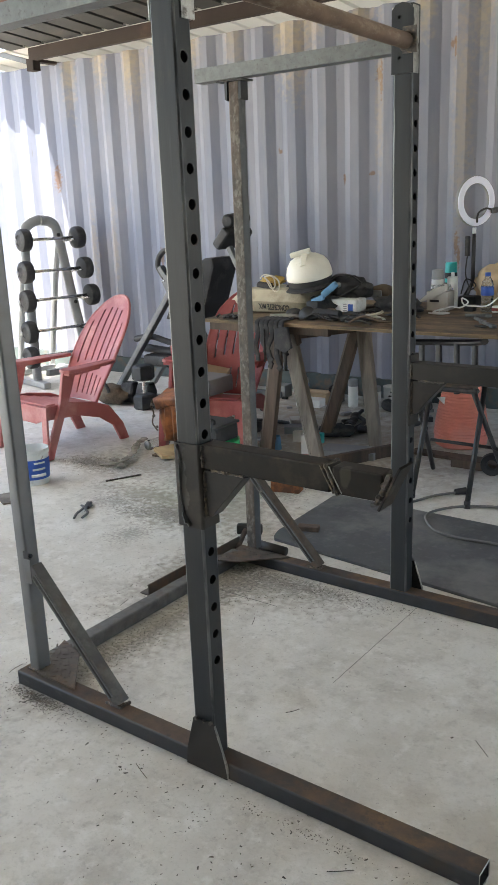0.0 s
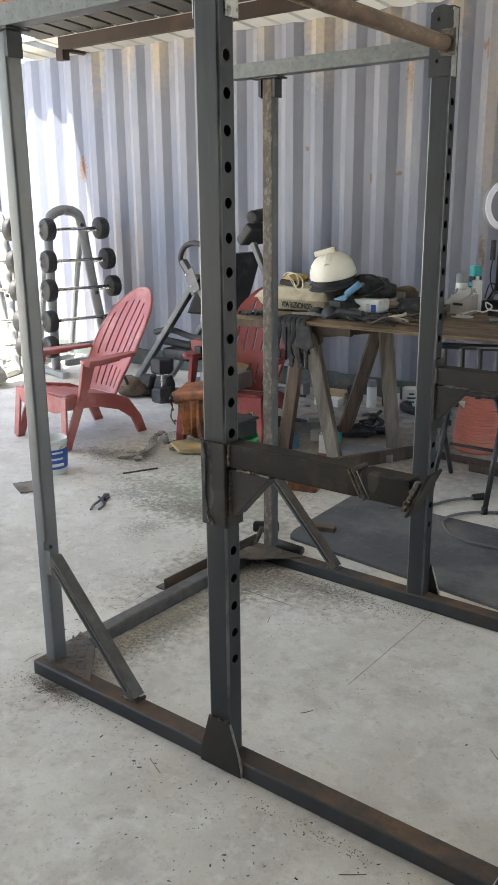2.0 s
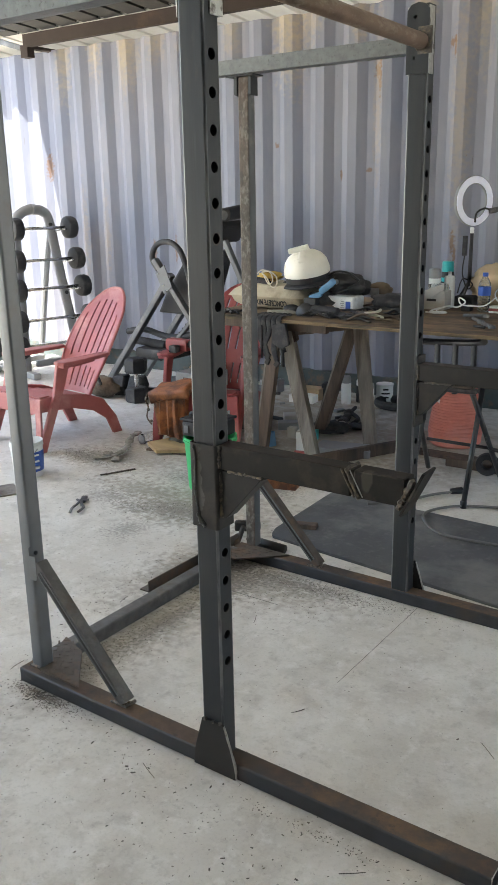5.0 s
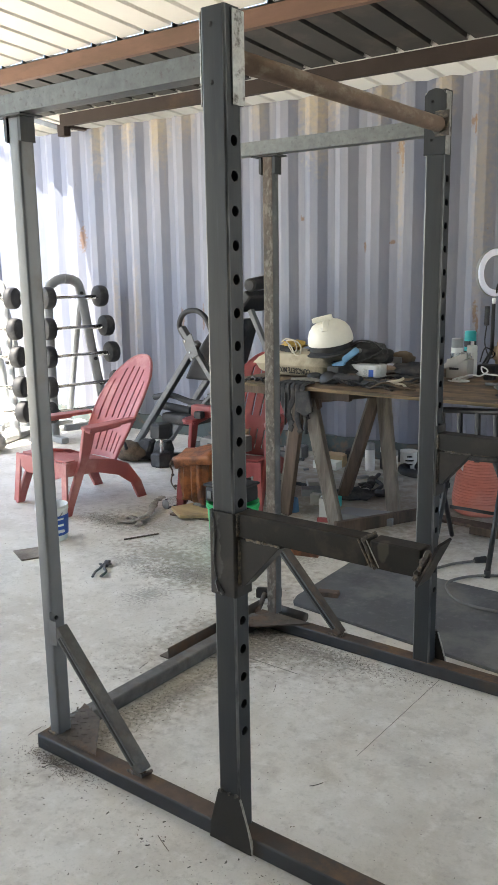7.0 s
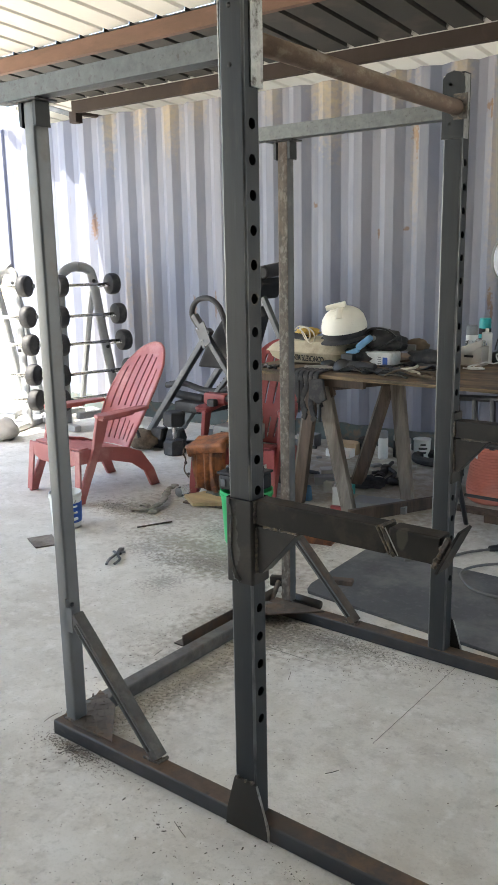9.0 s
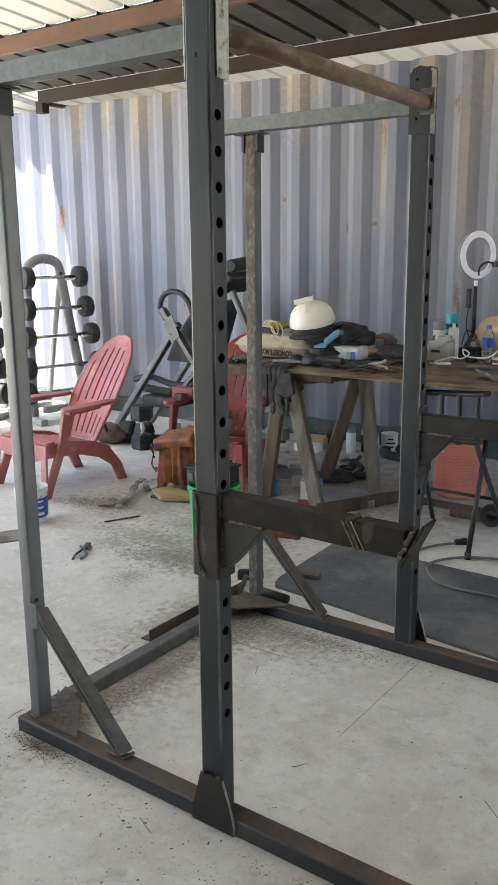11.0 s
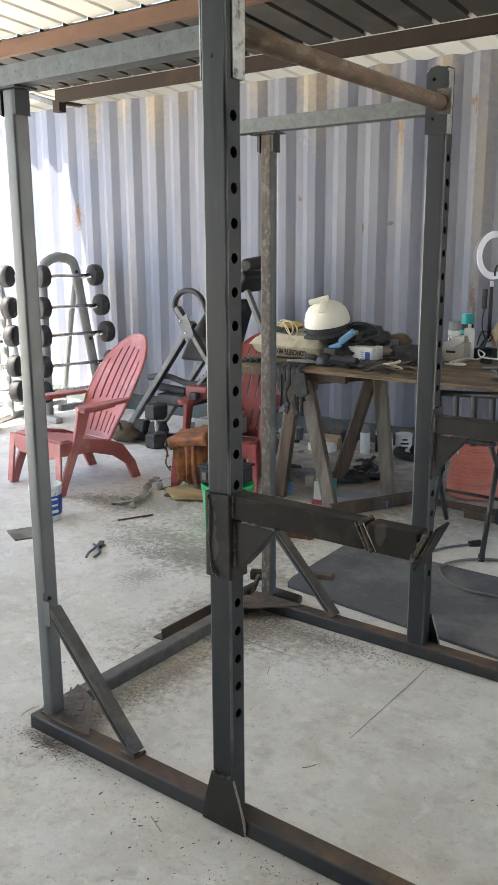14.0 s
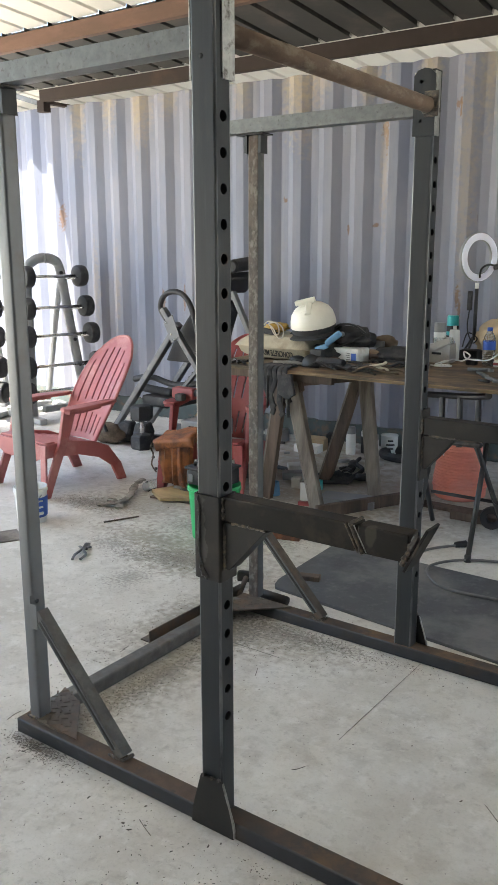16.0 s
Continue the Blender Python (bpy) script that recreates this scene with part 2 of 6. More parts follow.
BLACK = mat("black_rubber", (0.022, 0.022, 0.024), 0.65, 0.0, 0.3, 12, (0.06, 0.058, 0.055), 0.2, 6, 0.1, 120)
BLACK_GLOSS = mat("black_painted_steel", (0.03, 0.03, 0.032), 0.4, 0.2, 0.3, 12, (0.1, 0.09, 0.08), 0.12, 9, 0.05, 120)
# tube grey raised so its colour holds the washed-out glare
RACK_GLARE_GREY = mat("glare_grey_tube", (0.31, 0.32, 0.325), 0.5, 0.1, 0.1, 8, (0.28, 0.28, 0.27), 0.2, 6, 0.03, 120)
FRAME_GREY = mat("charcoal_painted_steel", (0.10, 0.105, 0.11), 0.5, 0.2, 0.2, 10, (0.17, 0.17, 0.165), 0.2, 7, 0.05, 120)
MAT_RUBBER = mat("dusty_rubber_mat", (0.085, 0.09, 0.095), 0.8, 0.0, 0.2, 3, (0.16, 0.16, 0.155), 0.35, 1.8, 0.15, 90)
add_stain(MAT_RUBBER, (0.19, 0.19, 0.18), 28, 0.54, 0.72, (1, 1, 1), 9, 0.45, 3.0)
add_stain(MAT_RUBBER, (0.05, 0.052, 0.055), 6, 0.52, 0.7, (1, 1, 1), 9, 0.5, 13.0)
WOOD_GREY = mat("weathered_lumber", (0.21, 0.185, 0.155), 0.8, 0.0, 0.4, 22, (0.10, 0.08, 0.063), 0.4, 6, 0.25, 70, (1, 1, 0.12))
WOOD_BROWN = mat("brown_lumber", (0.115, 0.08, 0.058), 0.8, 0.0, 0.4, 22, (0.055, 0.042, 0.033), 0.4, 6, 0.25, 70, (1, 1, 0.15))
PLY = mat("dirty_plywood", (0.19, 0.125, 0.07), 0.75, 0.0, 0.35, 16, (0.075, 0.055, 0.038), 0.45, 7, 0.2, 60, (0.55, 1.2, 1))
PLY_EDGE = mat("plywood_edge", (0.20, 0.14, 0.075), 0.8, 0.0, 0.4, 26, (0.07, 0.06, 0.035), 0.45, 12, 0.3, 90, (0.2, 1, 6))
PALE_WOOD = mat("pale_board", (0.5, 0.37, 0.19), 0.75, 0.0, 0.2, 10, (0.3, 0.22, 0.12), 0.25, 5, 0.15, 60, (0.2, 1, 1))
WHITE = mat("white_plastic", (0.75, 0.76, 0.74), 0.45, 0.0, 0.06, 8, (0.5, 0.48, 0.43), 0.12, 6, 0.03, 80)
CREAM = mat("ivory_hard_hat", (0.80, 0.77, 0.67), 0.4, 0.0, 0.06, 8, (0.6, 0.55, 0.44), 0.03, 14, 0.03, 80)
PAPER_BAG = mat("paper_sack", (0.42, 0.37, 0.27), 0.85, 0.0, 0.12, 9, (0.28, 0.24, 0.17), 0.3, 5, 0.3, 35)
CARDBOARD = mat("cardboard", (0.40, 0.30, 0.19), 0.85, 0.0, 0.12, 9, (0.3, 0.22, 0.13), 0.2, 5, 0.1, 60)
PALE_BOX = mat("pale_carton", (0.46, 0.44, 0.40), 0.8, 0.0, 0.1, 9, (0.4, 0.37, 0.32), 0.2, 8, 0.08, 60)
LEATHER = mat("tan_leather", (0.29, 0.10, 0.032), 0.6, 0.0, 0.35, 14, (0.10, 0.038, 0.02), 0.45, 9, 0.3, 60)
DARK_CLOTH = mat("dark_canvas", (0.035, 0.035, 0.038), 0.9, 0.0, 0.3, 15, (0.08, 0.075, 0.07), 0.3, 10, 0.3, 150)
BROWN_CLOTH = mat("brown_canvas", (0.13, 0.095, 0.065), 0.9, 0.0, 0.3, 15, (0.07, 0.05, 0.035), 0.3, 8, 0.3, 150)
GREY_CLOTH = mat("grey_rag", (0.27, 0.255, 0.22), 0.95, 0.0, 0.3, 12, (0.12, 0.11, 0.09), 0.35, 7, 0.4, 90)
YELLOW = mat("yellow_cord", (0.45, 0.29, 0.06), 0.7, 0.0, 0.25, 25, (0.25, 0.15, 0.05), 0.2, 14, 0.2, 120)
CORD = mat("pale_cord", (0.5, 0.46, 0.36), 0.7, 0.0, 0.15, 25, None, 0, 4, 0.2, 200)
BLUE = mat("blue_print", (0.03, 0.10, 0.42), 0.5, 0.0, 0.1, 12, None, 0, 4, 0.0)
LIGHT_BLUE = mat("pale_blue_cloth", (0.14, 0.30, 0.48), 0.8, 0.0, 0.15, 12, None, 0, 4, 0.2, 80)
TEAL = mat("teal_cap", (0.02, 0.42, 0.42), 0.35, 0.0, 0.1, 12, None, 0, 4, 0.0)
GREEN = mat("green_plastic", (0.02, 0.42, 0.13), 0.45, 0.0, 0.12, 6, (0.03, 0.3, 0.12), 0.2, 4, 0.03, 60)
ORANGE = mat("orange_red_plastic", (0.72, 0.235, 0.17), 0.45, 0.0, 0.12, 6, (0.70, 0.28, 0.22), 0.3, 4, 0.03, 60)
CHROME = mat("worn_chrome", (0.6, 0.6, 0.58), 0.25, 0.95, 0.1, 20, None, 0, 4, 0.05, 100)
GREY_PLASTIC = mat("grey_plastic", (0.22, 0.225, 0.23), 0.5, 0.0, 0.1, 12, None, 0, 4, 0.03, 80)
INK = mat("black_print", (0.02, 0.02, 0.02), 0.7, 0.0, 0.1, 12, None, 0, 4, 0.0)
CABLE = mat("grey_cable", (0.13, 0.13, 0.125), 0.6, 0.0, 0.15, 20, None, 0, 4, 0.05, 150)
DEBRIS = mat("dark_grit", (0.10, 0.093, 0.085), 0.85, 0.1, 0.4, 30, (0.2, 0.17, 0.14), 0.3, 20, 0.1, 150)
TEALWALL = mat("ring_diffuser", (0.84, 0.86, 1.0), 0.4, 0.0, 0.03, 8, None, 0, 4, 0.0)
GLASS = bpy.data.materials.new("clear_plastic")
GLASS.use_nodes = True
_g = GLASS.node_tree.nodes["Principled BSDF"]
_g.inputs["Base Color"].default_value, _g.inputs["Roughness"].default_value = (0.9, 0.95, 0.97, 1), 0.08
_g.inputs["Transmission Weight"].default_value, _g.inputs["IOR"].default_value = 0.92, 1.2


# ---- mesh helpers ----
def mesh_ob(name, bm, material, angle=35):
    me = bpy.data.meshes.new(name)
    bmesh.ops.recalc_face_normals(bm, faces=bm.faces)
    for f in bm.faces:
        f.smooth = True
    if sum(len(f.verts) == 3 for f in bm.faces) > 0.6 * len(bm.faces):
        angle = 180  # soft, crumpled forms
    area = {f: max(f.calc_area(), 1e-9) for f in bm.faces}
    for e in bm.edges:
        e.smooth = len(e.link_faces) == 2 and e.calc_face_angle(0) < radians(angle)
        if e.smooth and angle < 90 and e.calc_face_angle(0) > 0.14:
            a, b = (area[f] for f in e.link_faces)
            e.smooth = max(a, b) < 10 * min(a, b)  # a broad flat stays flat beside a narrow bevel
    bm.to_mesh(me)
    bm.free()
    for m in material if isinstance(material, (list, tuple)) else [material]:
        me.materials.append(m)
    return new(name, me)


def part(name, bm, material, parent, label=""):
    """One mesh under a thing or under a part; it is shaped in world places, and laid relative to its thing's base."""
    root = parent
    while root.parent:
        root = root.parent
    bm.transform(Matrix.Translation(-root.location))
    ob = mesh_ob(name, bm, material)
    ob.parent = parent
    return tagged(ob, label)


def thing(name, place, label, category, group="", kind=""):
    ob = new(name)
    ob.location = place
    ob.empty_display_size = 0.1
    return tagged(ob, label, category, group, kind)


def solo(name, bm, material, place, label, category, group="", kind=""):
    bm.transform(Matrix.Translation(-Vector(place)))
    ob = mesh_ob(name, bm, material)
    ob.location = place
    return tagged(ob, label, category, group, kind)


def B(lo, hi, bevel=0.003, seg=2, m=None, into=None):
    """A bevelled box between two corners."""
    bm = bmesh.new()
    lo, hi = Vector(lo), Vector(hi)
    bmesh.ops.create_cube(bm, size=1.0, matrix=Matrix.Translation((lo + hi) / 2) @ Matrix.Diagonal((*(hi - lo), 1)))
    if bevel:
        bmesh.ops.bevel(bm, geom=list(bm.edges), offset=min(bevel, 0.45 * min(hi - lo)), segments=seg, profile=0.6, affect="EDGES")
    if m:
        bm.transform(m)
    return join(into, bm)


def join(into, bm):
    if into is None:
        return bm
    me = bpy.data.meshes.new("tmp")
    bm.to_mesh(me)
    bm.free()
    into.from_mesh(me)
    bpy.data.meshes.remove(me)
    return into


def along(p0, p1, up=(0, 0, 1)):
    """The pose whose z runs from p0 to p1, x across."""
    p0, p1 = Vector(p0), Vector(p1)
    z = (p1 - p0).normalized()
    x = Vector(up).cross(z)
    if x.length < 1e-4:
        x = Vector((1, 0, 0)).cross(z)
        if x.length < 1e-4:
            x = Vector((0, 1, 0))
    x.normalize()
    y = z.cross(x)
    m = Matrix((x, y, z)).transposed().to_4x4()
    m.translation = p0
    return m, (p1 - p0).length


def bar(p0, p1, w, h, bevel=0.003, up=(0, 0, 1), into=None):
    """A rectangular bar from p0 to p1, w across and h in the up direction."""
    m, l = along(p0, p1, up)
    return B((-w / 2, -h / 2, 0), (w / 2, h / 2, l), bevel, 2, m, into)


def rod(p0, p1, r0, r1=None, n=16, into=None, cap=0.0):
    r1 = r0 if r1 is None else r1
    m, l = along(p0, p1)
    c = min(cap, l / 3)
    prof = [(0, 0), (r0 - c, 0), (r0, c), (r1, l - c), (r1 - c, l), (0, l)] if c else [(0, 0), (r0, 0), (r1, l), (0, l)]
    return lathe(prof, m, n, into)


def lathe(profile, m=None, n=24, into=None):
    """Turn (radius, height) pairs round z."""
    bm = bmesh.new()
    rings = []
    for r, z in profile:
        if r < 1e-6:
            rings.append([bm.verts.new((0, 0, z))])
        else:
            rings.append([bm.verts.new((r * math.cos(2 * math.pi * k / n), r * math.sin(2 * math.pi * k / n), z)) for k in range(n)])
    for a, b in zip(rings, rings[1:]):
        for k in range(n):
            k2 = (k + 1) % n
            if len(a) == 1 and len(b) > 1:
                bm.faces.new((a[0], b[k2], b[k]))
            elif len(b) == 1 and len(a) > 1:
                bm.faces.new((a[k], a[k2], b[0]))
            elif len(a) > 1:
                bm.faces.new((a[k], a[k2], b[k2], b[k]))
    if m:
        bm.transform(m)
    return join(into, bm)


def smooth_path(pts, steps=6):
    pts = [Vector(p) for p in pts]
    out = []
    for i in range(len(pts) - 1):
        p0, p1, p2, p3 = pts[max(i - 1, 0)], pts[i], pts[i + 1], pts[min(i + 2, len(pts) - 1)]
        for s in range(steps):
            t = s / steps
            out.append(0.5 * ((2 * p1) + (p2 - p0) * t + (2 * p0 - 5 * p1 + 4 * p2 - p3) * t * t + (3 * p1 - p0 - 3 * p2 + p3) * t ** 3))
    return out + [pts[-1]]


def sweep(pts, r, n=8, steps=6, into=None, flat=1.0, lumps=0.0):
    """A round (or flattened) cord along a smooth line."""
    line = smooth_path(pts, steps) if steps > 1 else [Vector(p) for p in pts]
    bm = bmesh.new()
    rings = []
    ref = None
    for i, p in enumerate(line):
        d = (line[min(i + 1, len(line) - 1)] - line[max(i - 1, 0)]).normalized()
        if ref is None:
            ref = Vector((0, 0, 1)) if abs(d.z) < 0.9 else Vector((1, 0, 0))
        x = (ref - d * ref.dot(d)).normalized()
        ref = x
        y = d.cross(x)
        rr = r * (1 + lumps * random.uniform(-1, 1))
        rings.append([bm.verts.new(p + (x * math.cos(2 * math.pi * k / n) * flat + y * math.sin(2 * math.pi * k / n)) * rr) for k in range(n)])
    for a, b in zip(rings, rings[1:]):
        for k in range(n):
            bm.faces.new((a[k], a[(k + 1) % n], b[(k + 1) % n], b[k]))
    bm.faces.new(rings[0][::-1])
    bm.faces.new(rings[-1])
    return join(into, bm)


def prism(points, normal_axis, a, b, bevel=0.0, into=None):
    """A flat polygon in two axes, given depth from a to b along the third."""
    bm = bmesh.new()

    def place(u, v, w):
        return {"x": (w, u, v), "y": (u, w, v), "z": (u, v, w)}[normal_axis]

    lo = [bm.verts.new(place(u, v, a)) for u, v in points]
    hi = [bm.verts.new(place(u, v, b)) for u, v in points]
    bm.faces.new(lo)
    bm.faces.new(hi[::-1])
    for k in range(len(points)):
        k2 = (k + 1) % len(points)
        bm.faces.new((lo[k], hi[k], hi[k2], lo[k2]))
    if bevel:
        bmesh.ops.recalc_face_normals(bm, faces=bm.faces)
        bmesh.ops.bevel(bm, geom=list(bm.edges), offset=bevel, segments=2, profile=0.6, affect="EDGES")
    return join(into, bm)


def blob(centre, size, lump=0.25, freq=3.0, sub=3, m=None, into=None, flat_under=None):
    """A lumpy closed form: cloth, sacks, crumpled things."""
    bm = bmesh.new()
    bmesh.ops.create_icosphere(bm, subdivisions=sub, radius=1.0)
    off = Vector((random.uniform(0, 50), random.uniform(0, 50), 0))
    for v in bm.verts:
        d = 1 + lump * noise.fractal(v.co * freq + off, 0.8, 2.0, 3)
        v.co = Vector((v.co.x * size[0], v.co.y * size[1], v.co.z * size[2])) * d
    if m:
        bm.transform(m)
    bmesh.ops.translate(bm, verts=bm.verts, vec=centre)
    if flat_under is not None:
        for v in bm.verts:
            v.co.z = max(v.co.z, flat_under)
    return join(into, bm)


def text_mesh(body, size, m, material, parent, name="lettering"):
    """Raised lettering as a mesh under its thing."""
    cu = bpy.data.curves.new("text", "FONT")
    cu.body, cu.size, cu.extrude, cu.offset, cu.align_x, cu.align_y = body, size, 0.0006, 0.0012, "CENTER", "CENTER"
    tmp = new("text_tmp", cu)
    me = bpy.data.meshes.new_from_object(tmp.evaluated_get(bpy.context.evaluated_depsgraph_get()))
    bpy.data.objects.remove(tmp)
    bm = bmesh.new()
    bm.from_mesh(me)
    bm.transform(m)
    return part(name, bm, material, parent)


# ---- structure ----
TH, WALL_D = radians(2.5), 4.3
WALL_TOP, WALL_LOW = 2.79, 0.15


def wall_y(x):
    return (WALL_D + x * math.sin(TH)) / math.cos(TH)


# floor slab and the ground beyond
bm = bmesh.new()
bmesh.ops.create_grid(bm, x_segments=2, y_segments=2, size=1)
bm.transform(Matrix.Translation((0, 0, -0.06)) @ Matrix.Diagonal((900, 900, 1, 1)))
tagged(mesh_ob("ground", bm, EARTH), "pale dusty bare earth beyond the slab", "ground", kind="structure")
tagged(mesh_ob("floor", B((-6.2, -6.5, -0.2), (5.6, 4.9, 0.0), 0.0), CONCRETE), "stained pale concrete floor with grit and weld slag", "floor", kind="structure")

# corrugated side of a shipping container
PITCH, DEPTH = 0.268, 0.036
WALL_X0 = -5.46
bm = bmesh.new()
prof = []
x = -4.59 - 3 * PITCH
while x < 5.4:
    prof += [(x - 0.07, 0.0), (x, 0.0), (x + 0.070, DEPTH), (x + 0.135, DEPTH)]
    x += PITCH
front = []
for px, py in prof:
    jitter = 0.0015 * random.uniform(-1, 1)
    front.append([bm.verts.new((px, wall_y(px) + py + jitter, z)) for z in (WALL_LOW, 0.8, 1.4, 2.0, WALL_TOP + random.uniform(-0.006, 0.006))])
back = [[bm.verts.new((v.co.x, v.co.y + 0.004, v.co.z)) for v in col] for col in front]
for a, b, c, d in zip(front, front[1:], back, back[1:]):
    for k in range(4):
        bm.faces.new((a[k], b[k], b[k + 1], a[k + 1]))
        bm.faces.new((c[k], c[k + 1], d[k + 1], d[k]))
    bm.faces.new((a[4], b[4], d[4], c[4]))
    bm.faces.new((a[0], c[0], d[0], b[0]))
RUSTY = (0.16, 0.085, 0.045)
for px, pz, sx, sz in ((-4.26, 1.80, 0.028, 0.085), (-0.955, 2.35, 0.022, 0.04), (-0.93, 2.31, 0.012, 0.10), (-0.41, 2.48, 0.024, 0.022), (-0.385, 2.46, 0.007, 0.06), (-0.345, 1.17, 0.012, 0.06), (-0.325, 1.09, 0.009, 0.07),
                       (-1.80, 1.88, 0.014, 0.02), (-1.01, 1.68, 0.022, 0.012), (-1.24, 1.65, 0.01, 0.03), (-2.81, 1.08, 0.02, 0.09), (-3.03, 1.07, 0.015, 0.07)):
    add_spot(CONTAINER, RUSTY, (px, wall_y(px) + 0.015, pz), (sx * 1.3, 0.12, sz * 1.4), 0.8, 0.6, 45.0, 0.15)
for px, pz, sx, sz in ((-0.33, 2.0, 0.05, 0.42), (-3.85, 1.2, 0.04, 0.2), (-3.59, 1.2, 0.035, 0.2), (-3.3, 2.65, 0.05, 0.15), (-1.62, 2.6, 0.06, 0.18), (-0.95, 2.2, 0.03, 0.3)):
    add_spot(CONTAINER, (0.38, 0.28, 0.16), (px, wall_y(px) + 0.015, pz), (sx * 1.1, 0.12, sz * 1.7), 0.32, 0.8, 30.0, 0.5)
rim = random.Random(21)
for px in (-4.0, -3.62, -3.25, -2.95, -2.62, -2.2, -1.72, -1.5, -1.1, -0.62, -0.2, 0.15):
    add_spot(CONTAINER, (0.42, 0.33, 0.19), (px, wall_y(px) + 0.015, 2.80), (rim.uniform(0.05, 0.10), 0.12, rim.uniform(0.16, 0.40)), rim.uniform(0.35, 0.6), 0.7, 26.0, 0.6)
wall = mesh_ob("wall_north", bm, CONTAINER, 20)
tagged(wall, "faded grey-blue corrugated steel container side streaked with rust", "wall", kind="structure")
bm = bmesh.new()
for x0, x1 in ((WALL_X0, 5.5),):
    p0, p1 = Vector((x0, wall_y(x0) + 0.03, 0.075)), Vector((x1, wall_y(x1) + 0.03, 0.075))
    bar(p0, p1, 0.09, 0.15, 0.004, into=bm)
tagged(mesh_ob("trim_bottom_rail", bm, RAIL_PAINT), "dark green painted steel bottom rail of the container", "trim", kind="structure")
bm = B((-5.60, 4.45, 0.0), (5.5, 6.8, 2.50), 0.01)
tagged(mesh_ob("wall_north_body", bm, RAIL_PAINT), "dark body of the shipping container behind its side", "wall", kind="structure")
bm = B((-5.62, wall_y(-5.6) - 0.03, 0.0), (-5.465, 4.6, 2.80), 0.012)
tagged(mesh_ob("trim_corner_post", bm, CONTAINER), "faded grey-blue corner post at the end of the container", "trim", kind="structure")

# plain unseen walls to the east and south, added to block daylight, with the side beyond the table open
tagged(mesh_ob("wall_east", B((5.5, -4.3, 0.0), (5.62, 1.6, 3.6), 0.0), RAIL_PAINT), "plain dark unseen wall added to block daylight", "wall", kind="structure")
tagged(mesh_ob("wall_south", B((-3.0, -4.45, 0.0), (5.5, -4.3, 3.6), 0.0), RAIL_PAINT), "plain dark unseen wall added to block daylight", "wall", kind="structure")

# roof
ROOF_X0, ROOF_X1, ROOF_Y0, ROOF_Y1 = -4.45, 5.4, -4.2, 4.85


def roof_z(y):
    return 2.845 + (4.3 - y) * 0.085


def roof_sheet(name, y0, y1, lift, material, label, x=ROOF_X0):
    """Ribbed sheets from eave to lap, with thickness."""
    bm = bmesh.new()
    cols = []
    while x < ROOF_X1:
        for dx, dz in ((0.0, 0.0), (0.200, 0.0), (0.207, 0.028), (0.238, 0.028)):
            cols.append([bm.verts.new((x + dx, y, roof_z(y) + lift + dz + t)) for t in (0.026, 0.029) for y in (y0, y1)])
        x += 0.247
    for a, b in zip(cols, cols[1:]):
        bm.faces.new((a[0], b[0], b[1], a[1]))
        bm.faces.new((a[2], a[3], b[3], b[2]))
        bm.faces.new((a[0], a[2], b[2], b[0]))
        bm.faces.new((a[1], b[1], b[3], a[3]))
    tagged(mesh_ob(name, bm, material, 20), label, "ceiling", kind="structure")


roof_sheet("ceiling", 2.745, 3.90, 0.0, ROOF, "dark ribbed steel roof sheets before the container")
# cream here puts in daylight from behind; the added left overrun shades the wall
roof_sheet("ceiling_rear", 3.87, ROOF_Y1, 0.004, ROOF_LIGHT, "ribbed roof sheets over the container, cream for the daylight from behind", -5.19)
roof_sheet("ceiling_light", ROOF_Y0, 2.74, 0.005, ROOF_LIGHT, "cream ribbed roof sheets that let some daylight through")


def purlin(y, x0, material, label):
    """A cold-rolled C purlin under the roof sheets."""
    z = roof_z(y) - 0.001
    pts = [(y, z), (y + 0.05, z), (y + 0.05, z - 0.018), (y + 0.047, z - 0.018), (y + 0.047, z - 0.004), (y + 0.004, z - 0.004),
           (y + 0.004, z - 0.098), (y + 0.047, z - 0.098), (y + 0.047, z - 0.085), (y + 0.05, z - 0.085), (y + 0.05, z - 0.102), (y, z - 0.102)]
    ob = mesh_ob("trim_purlin", prism(pts, "x", x0, 5.4), material)
    tagged(ob, label, "purlin", kind="structure")


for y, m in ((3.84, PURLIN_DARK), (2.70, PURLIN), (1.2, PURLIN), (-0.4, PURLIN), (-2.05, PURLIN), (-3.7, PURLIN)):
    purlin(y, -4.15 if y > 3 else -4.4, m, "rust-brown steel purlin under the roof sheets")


# ---- the power rack ----
def rounded_rect(x0, x1, y0, y1, r, n=3):
    pts = []
    for cx, cy, a0 in ((x1 - r, y0 + r, -90), (x1 - r, y1 - r, 0), (x0 + r, y1 - r, 90), (x0 + r, y0 + r, 180)):
        for k in range(n + 1):
            a = radians(a0 + 90 * k / n)
            pts.append((cx + r * math.cos(a), cy + r * math.sin(a)))
    return pts


def tube(x0, x1, y0, y1, z0, z1, r=0.006):
    """An upright hollow rectangular tube with rounded corners and open ends."""
    bm = bmesh.new()
    t = 0.004
    outer, inner = rounded_rect(x0, x1, y0, y1, r), rounded_rect(x0 + t, x1 - t, y0 + t, y1 - t, r * 0.5)
    rings = [[bm.verts.new((*p, z)) for p in pts] for pts, z in ((outer, z0), (outer, z1), (inner, z1), (inner, z0))]
    for a, b in ((0, 1), (1, 2), (2, 3), (3, 0)):
        for k in range(len(outer)):
            k2 = (k + 1) % len(outer)
            bm.faces.new((rings[a][k], rings[a][k2], rings[b][k2], rings[b][k]))
    return bm


